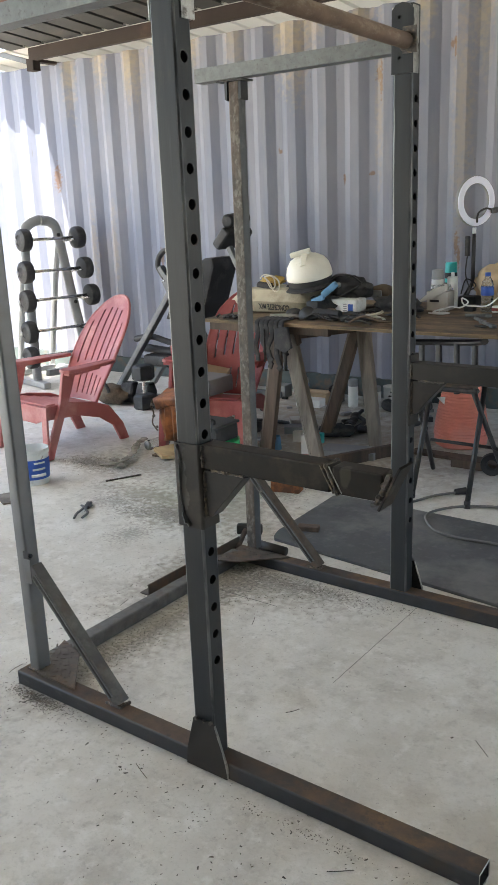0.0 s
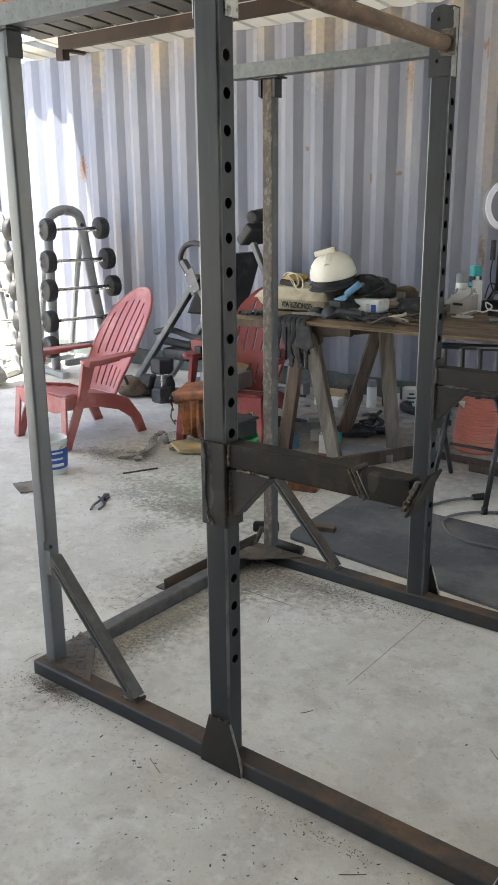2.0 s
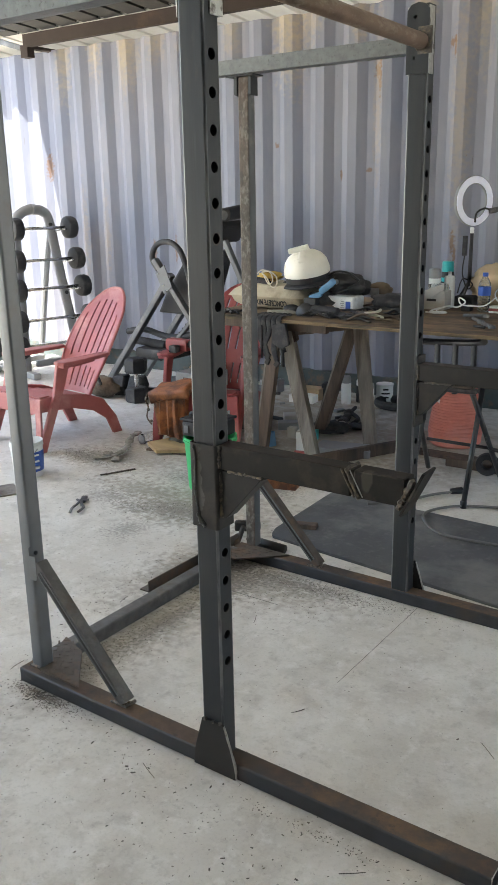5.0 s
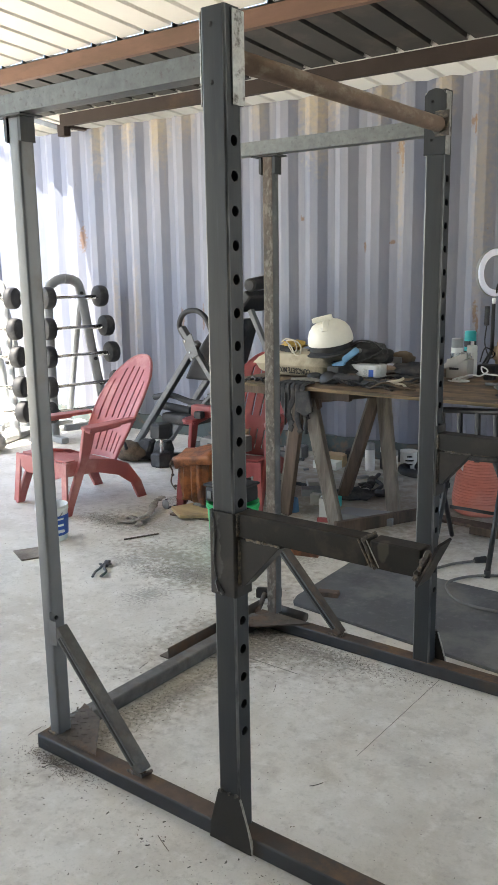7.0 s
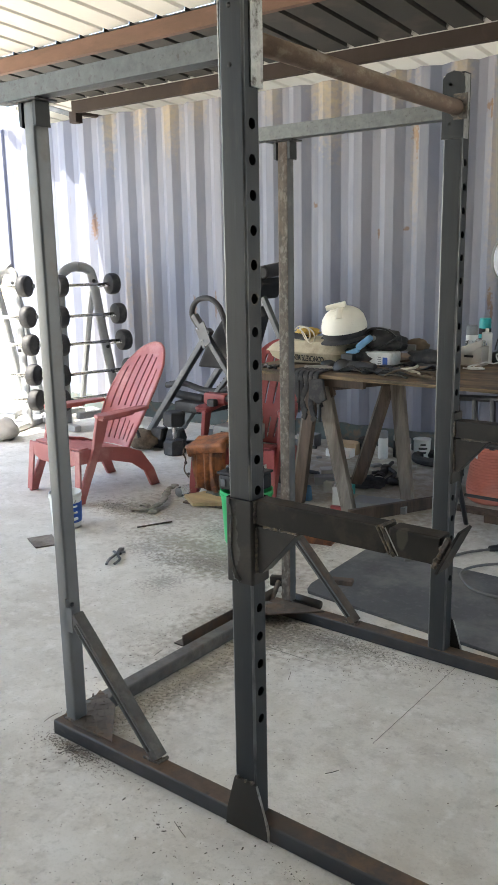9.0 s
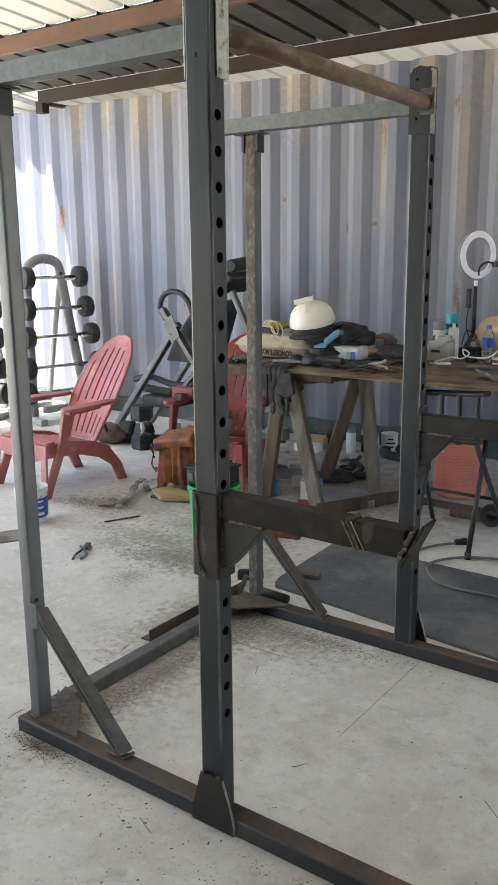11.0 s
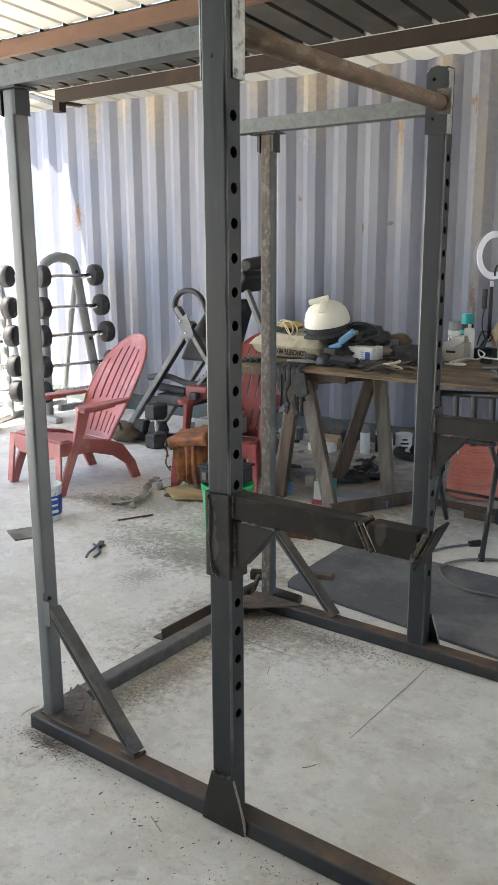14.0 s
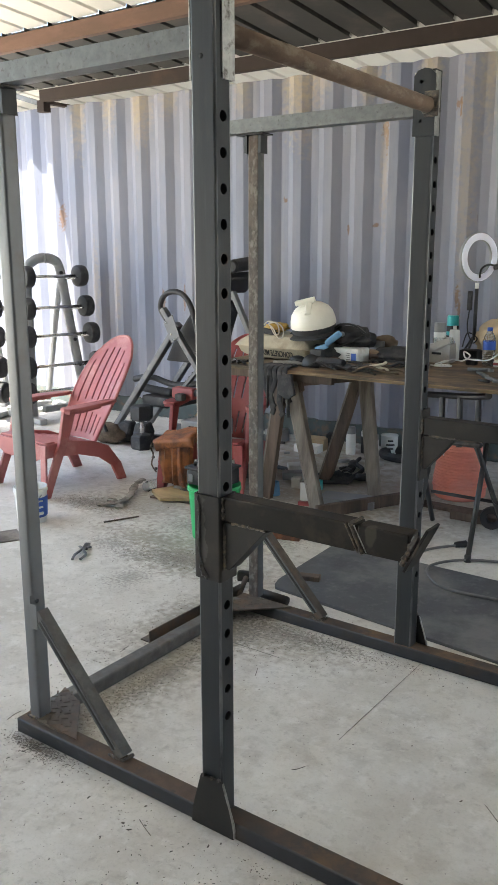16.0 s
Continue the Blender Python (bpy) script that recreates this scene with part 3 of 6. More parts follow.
def punched_tube(x0, x1, y0, y1, z0, z1, holes, r_hole, small=()):
    """An upright tube whose face towards +x is punched with round holes."""
    bm = bmesh.new()
    r, t, n = 0.006, 0.004, 16
    pts = rounded_rect(x0, x1, y0, y1, r)
    # the flat towards +x lies between the first two corners
    flat_a, flat_b = 3, 4
    order = [pts[(flat_b + k) % len(pts)] for k in range(len(pts))]
    lo = [bm.verts.new((*p, z0)) for p in order]
    hi = [bm.verts.new((*p, z1)) for p in order]
    for k in range(len(order) - 1):
        f = bm.faces.new((lo[k], lo[k + 1], hi[k + 1], hi[k]))
        if (Vector(order[k]) - Vector(order[k + 1])).length < r:
            f.material_index = 2
    ya, yb = pts[flat_a][1], pts[flat_b][1]
    yc = (ya + yb) / 2
    cuts = [z0]
    for a, b in zip(holes, holes[1:]):
        cuts.append((a + b) / 2)
    cuts.append(z1)
    for z, c0, c1 in zip(holes, cuts, cuts[1:]):
        rim = []
        for k in range(n):
            a = 2 * math.pi * (k + 0.5) / n
            rim.append((math.cos(a), math.sin(a)))
        square = []
        for ca, sa in rim:
            s = 1 / max(abs(ca), abs(sa))
            u, v = ca * s, sa * s
            square.append((yc + u * (yb - ya) / 2, z + (v * (c1 - z) if v > 0 else v * (z - c0))))
        vs = [bm.verts.new((x1, y, zz)) for y, zz in square]
        corner = {}
        mid = [bm.verts.new((x1 + 0.0004, yc + ca * r_hole * 1.22, z + sa * r_hole * 1.22)) for ca, sa in rim]
        edge = [bm.verts.new((x1, yc + ca * r_hole, z + sa * r_hole)) for ca, sa in rim]
        deep = [bm.verts.new((x1 - t, yc + ca * r_hole, z + sa * r_hole)) for ca, sa in rim]
        for k in range(n):
            k2 = (k + 1) % n
            u, v = rim[k], rim[k2]
            if (abs(u[0]) > abs(u[1])) != (abs(v[0]) > abs(v[1])):
                cy = yb if u[0] + v[0] > 0 else ya
                cz = c1 if u[1] + v[1] > 0 else c0
                cv = bm.verts.new((x1, cy, cz))
                bm.faces.new((vs[k], cv, vs[k2], mid[k2], mid[k]))
            else:
                bm.faces.new((vs[k], vs[k2], mid[k2], mid[k]))
            f = bm.faces.new((mid[k], mid[k2], edge[k2], edge[k]))
            f.material_index = 1
            f = bm.faces.new((edge[k], edge[k2], deep[k2], deep[k]))
            f.material_index = 1
    # inner skin, so that the walls have thickness
    inner = rounded_rect(x0 + t, x1 - t, y0 + t, y1 - t, 0.003)
    li = [bm.verts.new((*p, z0)) for p in inner]
    hh = [bm.verts.new((*p, z1)) for p in inner]
    for k in range(len(inner)):
        k2 = (k + 1) % len(inner)
        if not (inner[k][0] > x1 - t - 1e-4 and inner[k2][0] > x1 - t - 1e-4):
            bm.faces.new((li[k], hh[k], hh[k2], li[k2]))
    for y, z in small:
        rod((x0 + 0.03, y - 0.0006, z), (x0 + 0.03, y + 0.002, z), 0.006, n=12, into=bm)
    return bm


HOLES = [0.3335 + k * 0.0768 for k in range(20)]
BASE_H, POST_TOP = 0.05, 2.072
rack = thing("power_rack", (0.8, 0.6, 0.0), "home-welded dark steel power rack standing on bare concrete", "power rack")


def mirror(y, side):
    """Near side: y as it stands; far side: laid over to the other frame."""
    return y if side == 0 else 1.232 - y


def ybox(x0, y0, z0, x1, y1, z1, side, bevel=0.003, into=None):
    a, b = sorted((mirror(y0, side), mirror(y1, side)))
    return B((x0, a, z0), (x1, b, z1), bevel, 2, None, into)


def weld(p0, p1, r=0.005, parent=None):
    """A lumpy weld bead between two points."""
    p0, p1 = Vector(p0), Vector(p1)
    n = max(3, int((p1 - p0).length / 0.006))
    pts = [p0.lerp(p1, k / n) + Vector([random.uniform(-1, 1) * r * 0.25 for _ in range(3)]) for k in range(n + 1)]
    part("weld_bead", sweep(pts, r, 6, 1, lumps=0.35), WELD, parent or rack)


def base_tube(side):
    """A floor runner with open square ends."""
    y0, y1 = sorted((mirror(0.0, side), mirror(0.062, side)))
    bm = tube(-BASE_H, 0, y0, y1, -0.005, 1.555)
    bm.transform(Matrix.Rotation(radians(90), 4, "Y"))
    bm.normal_update()
    for f in bm.faces:
        if f.calc_center_median().z > BASE_H - 0.0015:
            f.material_index = 1
    run = part("runner", bm, [STEEL_BASE, RUNNER_TOP], rack, "open-ended floor runner of scuffed steel tube")
    for xe in (-0.0055, 1.5555):  # saw-cut ends, ground bright
        rim_pts = [(xe, y0 + 0.002, 0.002), (xe, y0 + 0.002, BASE_H - 0.002), (xe, y1 - 0.002, BASE_H - 0.002), (xe, y1 - 0.002, 0.002), (xe, y0 + 0.002, 0.002)]
        part("cut_edge", sweep(rim_pts, 0.0016, 6, 1), STEEL_LIGHT if xe > 1 else BRACE_STEEL, run, "bright saw-cut tube edge")
    return run


POST_X0, POST_X1, POST_Y0, POST_Y1 = 0.752, 0.820, 0.001, 0.057
for side in (0, 1):
    before = set(rack.children)
    base_tube(side)
    y0, y1 = sorted((mirror(POST_Y0, side), mirror(POST_Y1, side)))
    bm = punched_tube(POST_X0, POST_X1, y0, y1, BASE_H, POST_TOP, HOLES, 0.0125)
    post = part("front_upright", bm, [STEEL, STEEL_BASE, WORN_LIT_EDGE], rack, "dark steel upright punched with a row of round holes")
    out = mirror(POST_Y0, side)
    s = -1 if side == 0 else 1
    # black discs paint the shade inside the bolt holes
    for z in (1.915, 2.035):
        part("bolt_hole", rod((0.782, out - s * 0.001, z), (0.782, out + s * 0.0006, z), 0.006, n=12), INK, post)
    inn = mirror(POST_Y1, side)
    if side == 1:
        for z in (1.915, 2.035):
            part("bolt_hole", rod((0.775, inn + 0.0, z), (0.775, inn - 0.0065, z), 0.006, n=12), INK, post)
    # head bracket: two cheek plates and an inner plate
    a, b = sorted((mirror(POST_Y0 + 0.0, side), mirror(POST_Y1 + 0.004, side)))
    br = part("head_bracket", B((POST_X0 - 0.0045, a + 0.002, 1.868), (POST_X0 - 0.0004, b + 0.008 * (1 - side), 2.066), 0.001), STEEL_LIGHT, rack, "cut steel bracket at the head of the upright")
    part("cheek", B((POST_X1 + 0.0004, a + 0.022 * (1 - side), 1.868), (POST_X1 + 0.0045, b + 0.006 * (1 - side) - 0.022 * side, 2.066), 0.001), STEEL_LIGHT, br)
    yi = mirror(POST_Y1 + 0.0035, side)
    arch = [(POST_X0 - 0.004, 1.868), (POST_X1 + 0.004, 1.868), (POST_X1 + 0.004, 2.055), (0.808, 2.071), (0.785, 2.077), (0.762, 2.071), (POST_X0 - 0.004, 2.055)]
    part("inner_plate", prism(arch, "y", yi - 0.003, yi + 0.003), STEEL, br)
    # trapezoid foot gusset on the outside of the runner
    yo = mirror(-0.004, side)
    part("foot_gusset", prism([(0.722, 0.003), (0.861, 0.003), (0.858, 0.05), (0.824, 0.158), (0.755, 0.158), (0.726, 0.05)], "y", yo - 0.003, yo + 0.003, 0.0008), STEEL_BROWN, rack, "browned trapezoid steel gusset plate")
    part("ground_edge", sweep([(0.826, yo, 0.154), (0.859, yo, 0.05), (0.8625, yo, 0.008)], 0.0034, 6, 3, lumps=0.2), STEEL_LIGHT, rack, "bright ground edge of the gusset")
    for k in range(3):
        xw = 0.763 + 0.024 * k
        weld((xw, yo - s * -0.002, 0.158), (xw + 0.006, yo, 0.1585), 0.005)
    # rear upright
    ra, rb = (0.032, 0.083) if side == 0 else (1.222, 1.264)
    rear_mat = REAR_STEEL if side == 0 else RUST_STEEL
    rx0, rx1 = 0.019 + 0.02 * side, 0.066 + 0.024 * side
    bm = tube(rx0, rx1, ra, rb, BASE_H, 1.928, 0.007)
    if side == 1:  # the face towards +x is a plain dark grey
        bm.normal_update()
        for f in bm.faces:
            f.material_index = 1 if f.calc_center_median().x > rx1 - 0.003 else 0
    rear = part("rear_upright", bm, [rear_mat, FRAME_GREY], rack, "steel tube upright in a grey lightened for glare" if side == 0 else "rust-streaked steel tube upright")
    part("top_plate", B((rx0 - 0.04, ra - 0.02, 1.9285), (rx1 + 0.034, rb + 0.006, 1.934), 0.001), STEEL, rear)
    for dx in (rx0 - 0.0125, rx1 + 0.0005):
        part("ear", prism([(dx, 1.928), (dx + 0.012, 1.928), (dx + 0.012, 1.862), (dx, 1.868)], "y", ra - 0.004, (ra + rb) / 2 + 0.02), STEEL, rear)
    weld((0.066, ra + 0.004, BASE_H + 0.002), (0.066, rb - 0.004, BASE_H + 0.002), 0.005)
    weld((0.012, ra if side == 0 else rb, BASE_H + 0.002), (0.058, ra if side == 0 else rb, BASE_H + 0.002), 0.005)
    # galvanised channel on top, from rear to front
    ca, cb = (0.012, 0.066) if side == 0 else (1.185, 1.239)
    zt = 1.9345
    pts = [(ca, zt), (cb, zt), (cb, zt + 0.05), (cb - 0.014, zt + 0.05), (cb - 0.014, zt + 0.047), (cb - 0.003, zt + 0.047), (cb - 0.003, zt + 0.003), (ca + 0.003, zt + 0.003), (ca + 0.003, zt + 0.047), (ca + 0.014, zt + 0.047), (ca + 0.014, zt + 0.05), (ca, zt + 0.05)]
    part("top_channel", prism(pts, "x", -0.09, POST_X0 - 0.005), ZINC, rack, "galvanised steel channel with weathered patches")
    # diagonal brace from the rear upright down to the runner
    yc = 0.046 if side == 0 else 1.20
    bm = bar((0.082, yc, 0.422), (0.424, yc, BASE_H + 0.004), 0.036, 0.040, 0.004, (0, 1, 0))
    for v in bm.verts:
        v.co.z = max(v.co.z, BASE_H + 0.0005)
    brace = part("diagonal_brace", bm, BRACE_STEEL if side == 0 else TREAD, rack, "diagonal steel channel brace")
    ax, nn = Vector((0.681, 0, -0.733)), Vector((0.733, 0, 0.681))
    top = Vector((0.082, yc - 0.0205, 0.422))
    # black strip on the solid bar paints the shade of an open slot
    part("channel_gap", bar(top + ax * 0.03, top + ax * 0.47, 0.010, 0.003, 0.0, (0, 1, 0)), INK, brace, "black strip for the shade inside the channel's slot")
    for dn in (-0.0085, 0.0085):
        part("channel_lip", bar(top + ax * 0.03 + nn * dn, top + ax * 0.47 + nn * dn, 0.005, 0.006, 0.001, (0, 1, 0)), ZINC, brace, "bright worn edge of the channel")
    bm = B((0.0605, yc - 0.022, 0.37), (0.065, yc + 0.022, 0.475), 0.001)
    B((0.0605, yc - 0.022, 0.37), (0.092, yc - 0.018, 0.45), 0.001, into=bm)
    clip = part("brace_clip", bm, REAR_STEEL, brace)
    part("bolt", rod((0.064, yc + 0.002, 0.452), (0.07, yc + 0.002, 0.452), 0.007, n=8), STEEL, clip)
    weld((0.375, yc - 0.02, BASE_H + 0.002), (0.435, yc - 0.02, BASE_H + 0.002), 0.005)
    weld((0.435, yc - 0.02, BASE_H + 0.003), (0.437, yc + 0.02, BASE_H + 0.003), 0.005)
    # treadplate corner gusset
    ys = [mirror(v, side) for v in (0.02, 0.02, 0.175, 0.215)]
    tri = [(0.068, ys[0]), (0.245, ys[1]), (0.098, ys[2]), (-0.02, ys[3])] if side == 0 else [(0.068, ys[0]), (0.27, ys[1]), (0.10, ys[2]), (-0.02, ys[3])]
    gus = part("treadplate_gusset", prism(tri, "z", BASE_H + 0.001, BASE_H + 0.007), TREAD, rack, "treadplate corner gusset with raised lozenges")
    bm = bmesh.new()
    for i in range(9):
        for j in range(8):
            px, py = -0.01 + 0.028 * i + 0.014 * (j % 2), 0.03 + 0.024 * j
            if px + 0.9 * py < 0.235 and px > 0.075 - 0.5 * py:
                a = radians(45 if (i + j) % 2 else -45)
                rot = pose(px, mirror(py, side), BASE_H + 0.0075, 0, 0, math.degrees(a))
                B((-0.0105, -0.003, -0.001), (0.0105, 0.003, 0.0014), 0.001, 1, rot, bm)
    part("tread_pattern", bm, TREAD, gus)
    # spotter arm: sleeve, arm, end plate, gusset
    zb = 0.712 if side == 0 else 0.712
    a, b = sorted((mirror(-0.006, side), mirror(0.064, side)))
    bm = tube(POST_X0 - 0.007, POST_X1 + 0.008, a, b, zb, zb + 0.216, 0.007)
    if side == 1:
        bm.free()
        bm = B((POST_X1 + 0.0006, 1.172, 0.70), (POST_X1 + 0.008, 1.240, 0.955), 0.001)
        B((POST_X0 - 0.007, 1.2325, 0.70), (POST_X1 + 0.0, 1.240, 0.955), 0.001, into=bm)
    sl = part("spotter_sleeve", bm, STEEL_BROWN, rack, "welded steel sleeve with a ground, scratched face")
    if side == 0:
        pts = [(0.762, 0.925), (0.768, 0.87), (0.764, 0.80), (0.773, 0.745), (0.79, 0.72)]
        part("grind_mark", sweep([(px, a - 0.0001, pz) for px, pz in pts], 0.008, 6, 5, flat=0.12, lumps=0.5), ZINC, sl, "bright ragged grinding mark")
        part("grind_mark", sweep([(0.768, a - 0.0001, 0.75), (0.775, a - 0.0001, 0.728), (0.79, a - 0.0001, 0.717)], 0.010, 6, 5, flat=0.2, lumps=0.4), ZINC, sl)
    ya, yb = sorted((mirror(0.004, side), mirror(0.056, side)))
    arm = part("spotter_arm", B((POST_X1 + 0.009, ya, 0.868), (1.186, yb, 0.930), 0.005), ARM_STEEL if side == 0 else STEEL_BROWN, rack, "rectangular steel spotter arm")
    tip = B((1.192, ya, 0.868), (1.312, yb, 0.930), 0.005, 2)
    part("arm_tip", tip, ARM_STEEL if side == 0 else STEEL_BROWN, arm)
    plate = B((-0.003, ya - 0.004, -0.056), (0.003, yb + 0.004, 0.056), 0.001, 2, pose(1.330, 0, 0.900, 0, 26, 0))
    part("end_plate", plate, ARM_STEEL, arm, "tilted end plate with heat-tinted welds")
    for yy in (ya, yb):
        weld((1.174, yy, 0.932), (1.207, yy, 0.866), 0.0045, arm)
    part("ground_edge", sweep([(1.162, ya - 0.0002, 0.929), (1.196, ya - 0.0002, 0.869)], 0.0022, 6, 3, lumps=0.3), WELD, arm)
    part("ground_edge", sweep([(1.184, ya - 0.0002, 0.929), (1.216, ya - 0.0002, 0.872)], 0.0015, 6, 3, lumps=0.3), STEEL_LIGHT, arm)
    weld((1.176, ya, 0.931), (1.180, yb, 0.931), 0.0045, arm)
    weld((1.330, ya, 0.932), (1.302, ya, 0.866), 0.0075, arm)
    weld((POST_X1 + 0.009, ya, 0.928), (POST_X1 + 0.009, ya, 0.872), 0.005, arm)
    yg = (ya + yb) / 2
    ya2, yb2 = ya + 0.004, yb - 0.004
    part("arm_gusset", prism([(POST_X1 + 0.009, 0.745), (POST_X1 + 0.009, 0.865), (0.96, 0.865), (0.945, 0.858), (0.845, 0.745)], "y", ya2, yb2, 0.002), STEEL_BROWN, rack, "triangular gusset under the spotter arm")
    weld((POST_X1 + 0.009, ya2, 0.742), (POST_X1 + 0.009, ya2, 0.86), 0.005)
    weld((0.855, ya2, 0.8675), (0.95, ya2, 0.8675), 0.005)
    if side == 1:  # the far frame stands a little further back
        for ob in set(rack.children) - before:
            if not ob.name.startswith("runner"):
                ob.location.x -= 0.015
bm = tube(-BASE_H, 0, -0.02, 0.036, 0.064, 1.171)
bm.transform(Matrix.Rotation(radians(90), 4, "Y"))
bm.transform(Matrix.Rotation(radians(90), 4, "Z"))
bm.transform(Matrix.Translation((0.016, 0, 0)))
part("rear_cross_tube", bm, BRACE_STEEL, rack, "floor cross tube joining the rear uprights")
pull = part("pull_up_bar", rod((0.786, POST_Y1 + 0.008, 1.975), (0.786, 1.235 - POST_Y1 - 0.008, 1.962), 0.0242, n=28), RUST_PIPE, rack, "rust-brown pipe pull-up bar")
for y, z in ((POST_Y1 + 0.012, 1.975), (1.235 - POST_Y1 - 0.012, 1.962)):
    bm = bmesh.new()
    ring = [(0.786 + 0.025 * math.cos(a), y, z + 0.025 * math.sin(a)) for a in [2 * math.pi * k / 24 for k in range(25)]]
    part("weld_bead", sweep(ring, 0.005, 6, 1, lumps=0.35), WELD, pull)
part("weld_bead", B((0.773, 1.164, 1.925), (0.822, 1.1695, 2.005), 0.004), WELD, pull)


# ---- red garden chairs ----
def garden_chair(place, turn, material, label):
    """A moulded slatted garden chair; it faces -y before the turn."""
    ch = thing("adirondack_chair", (0, 0, 0), label, "chair", "red garden chairs")
    # backrest: a leaning, bowed sheet with long slots and an arched head
    cols, rows = 23, 15
    W = 0.222

    def back_pt(u, v, th=0.0):
        half = 0.175 + (W - 0.175) * min(1, v * 2.2) - (0.03 if v > 0.75 else 0) * (v - 0.75) * 4
        x = u * half
        top = 0.765 - 0.165 * abs(u) ** 2.4
        s = v * top
        lean = 0.42 + 0.13 * v
        y = 0.14 + s * math.sin(lean) + 0.035 * (1 - u * u) + th * math.cos(lean)
        z = 0.27 + s * math.cos(lean) - th * math.sin(lean)
        return (x, y, z)

    bm = bmesh.new()
    us = []
    n_sl = 7
    for k in range(n_sl):
        c = -1 + 2 * (k + 0.5) / n_sl
        h = 1 / n_sl
        us += [c - h * 0.79, c, c + h * 0.79]
    us = [-1.0] + us + [1.0]
    vs = [0, 0.05, 0.14, 0.24, 0.28, 0.33, 0.36, 0.45, 0.55, 0.65, 0.74, 0.82, 0.88, 0.95, 1.0]
    grid = [[[bm.verts.new(back_pt(u, v, th)) for u in us] for v in vs] for th in (0.0, 0.014)]
    keep = {}
    for r in range(len(vs) - 1):
        for c in range(len(us) - 1):
            gap = c % 3 == 0 and 0 < c < len(us) - 2
            edge_gap = c in (0, len(us) - 2)
            mid = (vs[r] + vs[r + 1]) / 2
            um = abs(us[c] + us[c + 1]) / 2
            slot = (0.05 < mid < 0.26) or (0.36 < mid < 0.93 - 0.12 * um)
            keep[r, c] = not (gap and slot) or edge_gap
    for (r, c), k in keep.items():
        if not k:
            continue
        f, b = grid
        bm.faces.new((f[r][c], f[r][c + 1], f[r + 1][c + 1], f[r + 1][c]))
        bm.faces.new((b[r][c], b[r + 1][c], b[r + 1][c + 1], b[r][c + 1]))
        for (r2, c2), (i, j) in (((r - 1, c), ((r, c), (r, c + 1))), ((r + 1, c), ((r + 1, c), (r + 1, c + 1))),
                                 ((r, c - 1), ((r, c), (r + 1, c))), ((r, c + 1), ((r, c + 1), (r + 1, c + 1)))):
            if not keep.get((r2, c2), False):
                bm.faces.new((f[i[0]][i[1]], f[j[0]][j[1]], b[j[0]][j[1]], b[i[0]][i[1]]))
    part("backrest", bm, material, ch)
    # rolled rim round the backrest
    rim = [back_pt(-1, v, 0.007) for v in (0, 0.2, 0.4, 0.6, 0.8)] + [back_pt(u, 1, 0.007) for u in (-1, -0.85, -0.6, -0.3, 0, 0.3, 0.6, 0.85, 1)] + [back_pt(1, v, 0.007) for v in (0.8, 0.6, 0.4, 0.2, 0)]
    part("rim", sweep(rim, 0.011, 8, 3), material, ch)
    # seat: five bowed slats and the front drop
    for k in range(6):
        y0 = -0.285 + k * 0.082
        z0 = 0.345 - 0.018 * k
        part("seat_slat", B((-0.245, y0, z0 - 0.016), (0.245, y0 + 0.074, z0), 0.006, 2, None), material, ch)
    part("front_apron", prism([(-0.262, 0.335), (0.262, 0.335), (0.262, 0.26), (0.16, 0.222), (-0.16, 0.222), (-0.262, 0.26)], "y", -0.312, -0.292, 0.005), material, ch)
    for s in (-1, 1):
        # front leg: broad, tapering and slightly splayed
        bm = prism([(-0.160, 0.53), (-0.065, 0.53), (-0.110, 0.40), (-0.262, 0.06), (-0.285, 0.0), (-0.342, 0.0), (-0.322, 0.06), (-0.20, 0.34)], "x", s * 0.268 - 0.013, s * 0.268 + 0.013, 0.006)
        bar((s * 0.255, -0.302, 0.335), (s * 0.275, -0.332, 0.010), 0.055, 0.016, 0.005, (0, 1, 0), bm)
        part("front_leg", bm, material, ch)
        # side rail sweeping down into the back leg
        bm = prism([(-0.31, 0.335), (-0.10, 0.335), (0.08, 0.30), (0.20, 0.25), (0.30, 0.12), (0.345, 0.0), (0.275, 0.0), (0.225, 0.11), (0.12, 0.185), (-0.05, 0.235), (-0.31, 0.25)], "x", s * 0.243 - 0.012, s * 0.243 + 0.012, 0.005)
        part("back_leg", bm, material, ch)
        # flat arm with a rounded tip
        pts = [(s * 0.205, 0.22), (s * 0.232, -0.13), (s * 0.252, -0.165), (s * 0.300, -0.172), (s * 0.335, -0.150), (s * 0.343, -0.09), (s * 0.330, 0.03), (s * 0.29, 0.22), (s * 0.262, 0.275), (s * 0.22, 0.275)]
        bm = prism(pts, "z", 0.528, 0.55, 0.006)
        part("armrest", bm, material, ch)
        bm = prism([(s * 0.24, -0.12), (s * 0.25, -0.155), (s * 0.328, -0.150), (s * 0.330, -0.05), (s * 0.28, 0.13), (s * 0.26, 0.13)], "z", 0.512, 0.53, 0.003)
        part("arm_lip", bm, material, ch)
    ch.matrix_basis = pose(*place, 0, 0, turn)
    return ch


garden_chair((-2.155, 2.12, 0), -6, RED, "sun-faded red plastic garden chair, paler for glare, with a slatted back")
garden_chair((-1.285, 2.72, 0), 14, RED_DARK, "red plastic garden chair with tools and leather piled on it")


# ---- barbell racks ----
TIERS = (1.27, 1.0, 0.755, 0.49, 0.27)


def up(z):
    return Vector((0, 0, z))


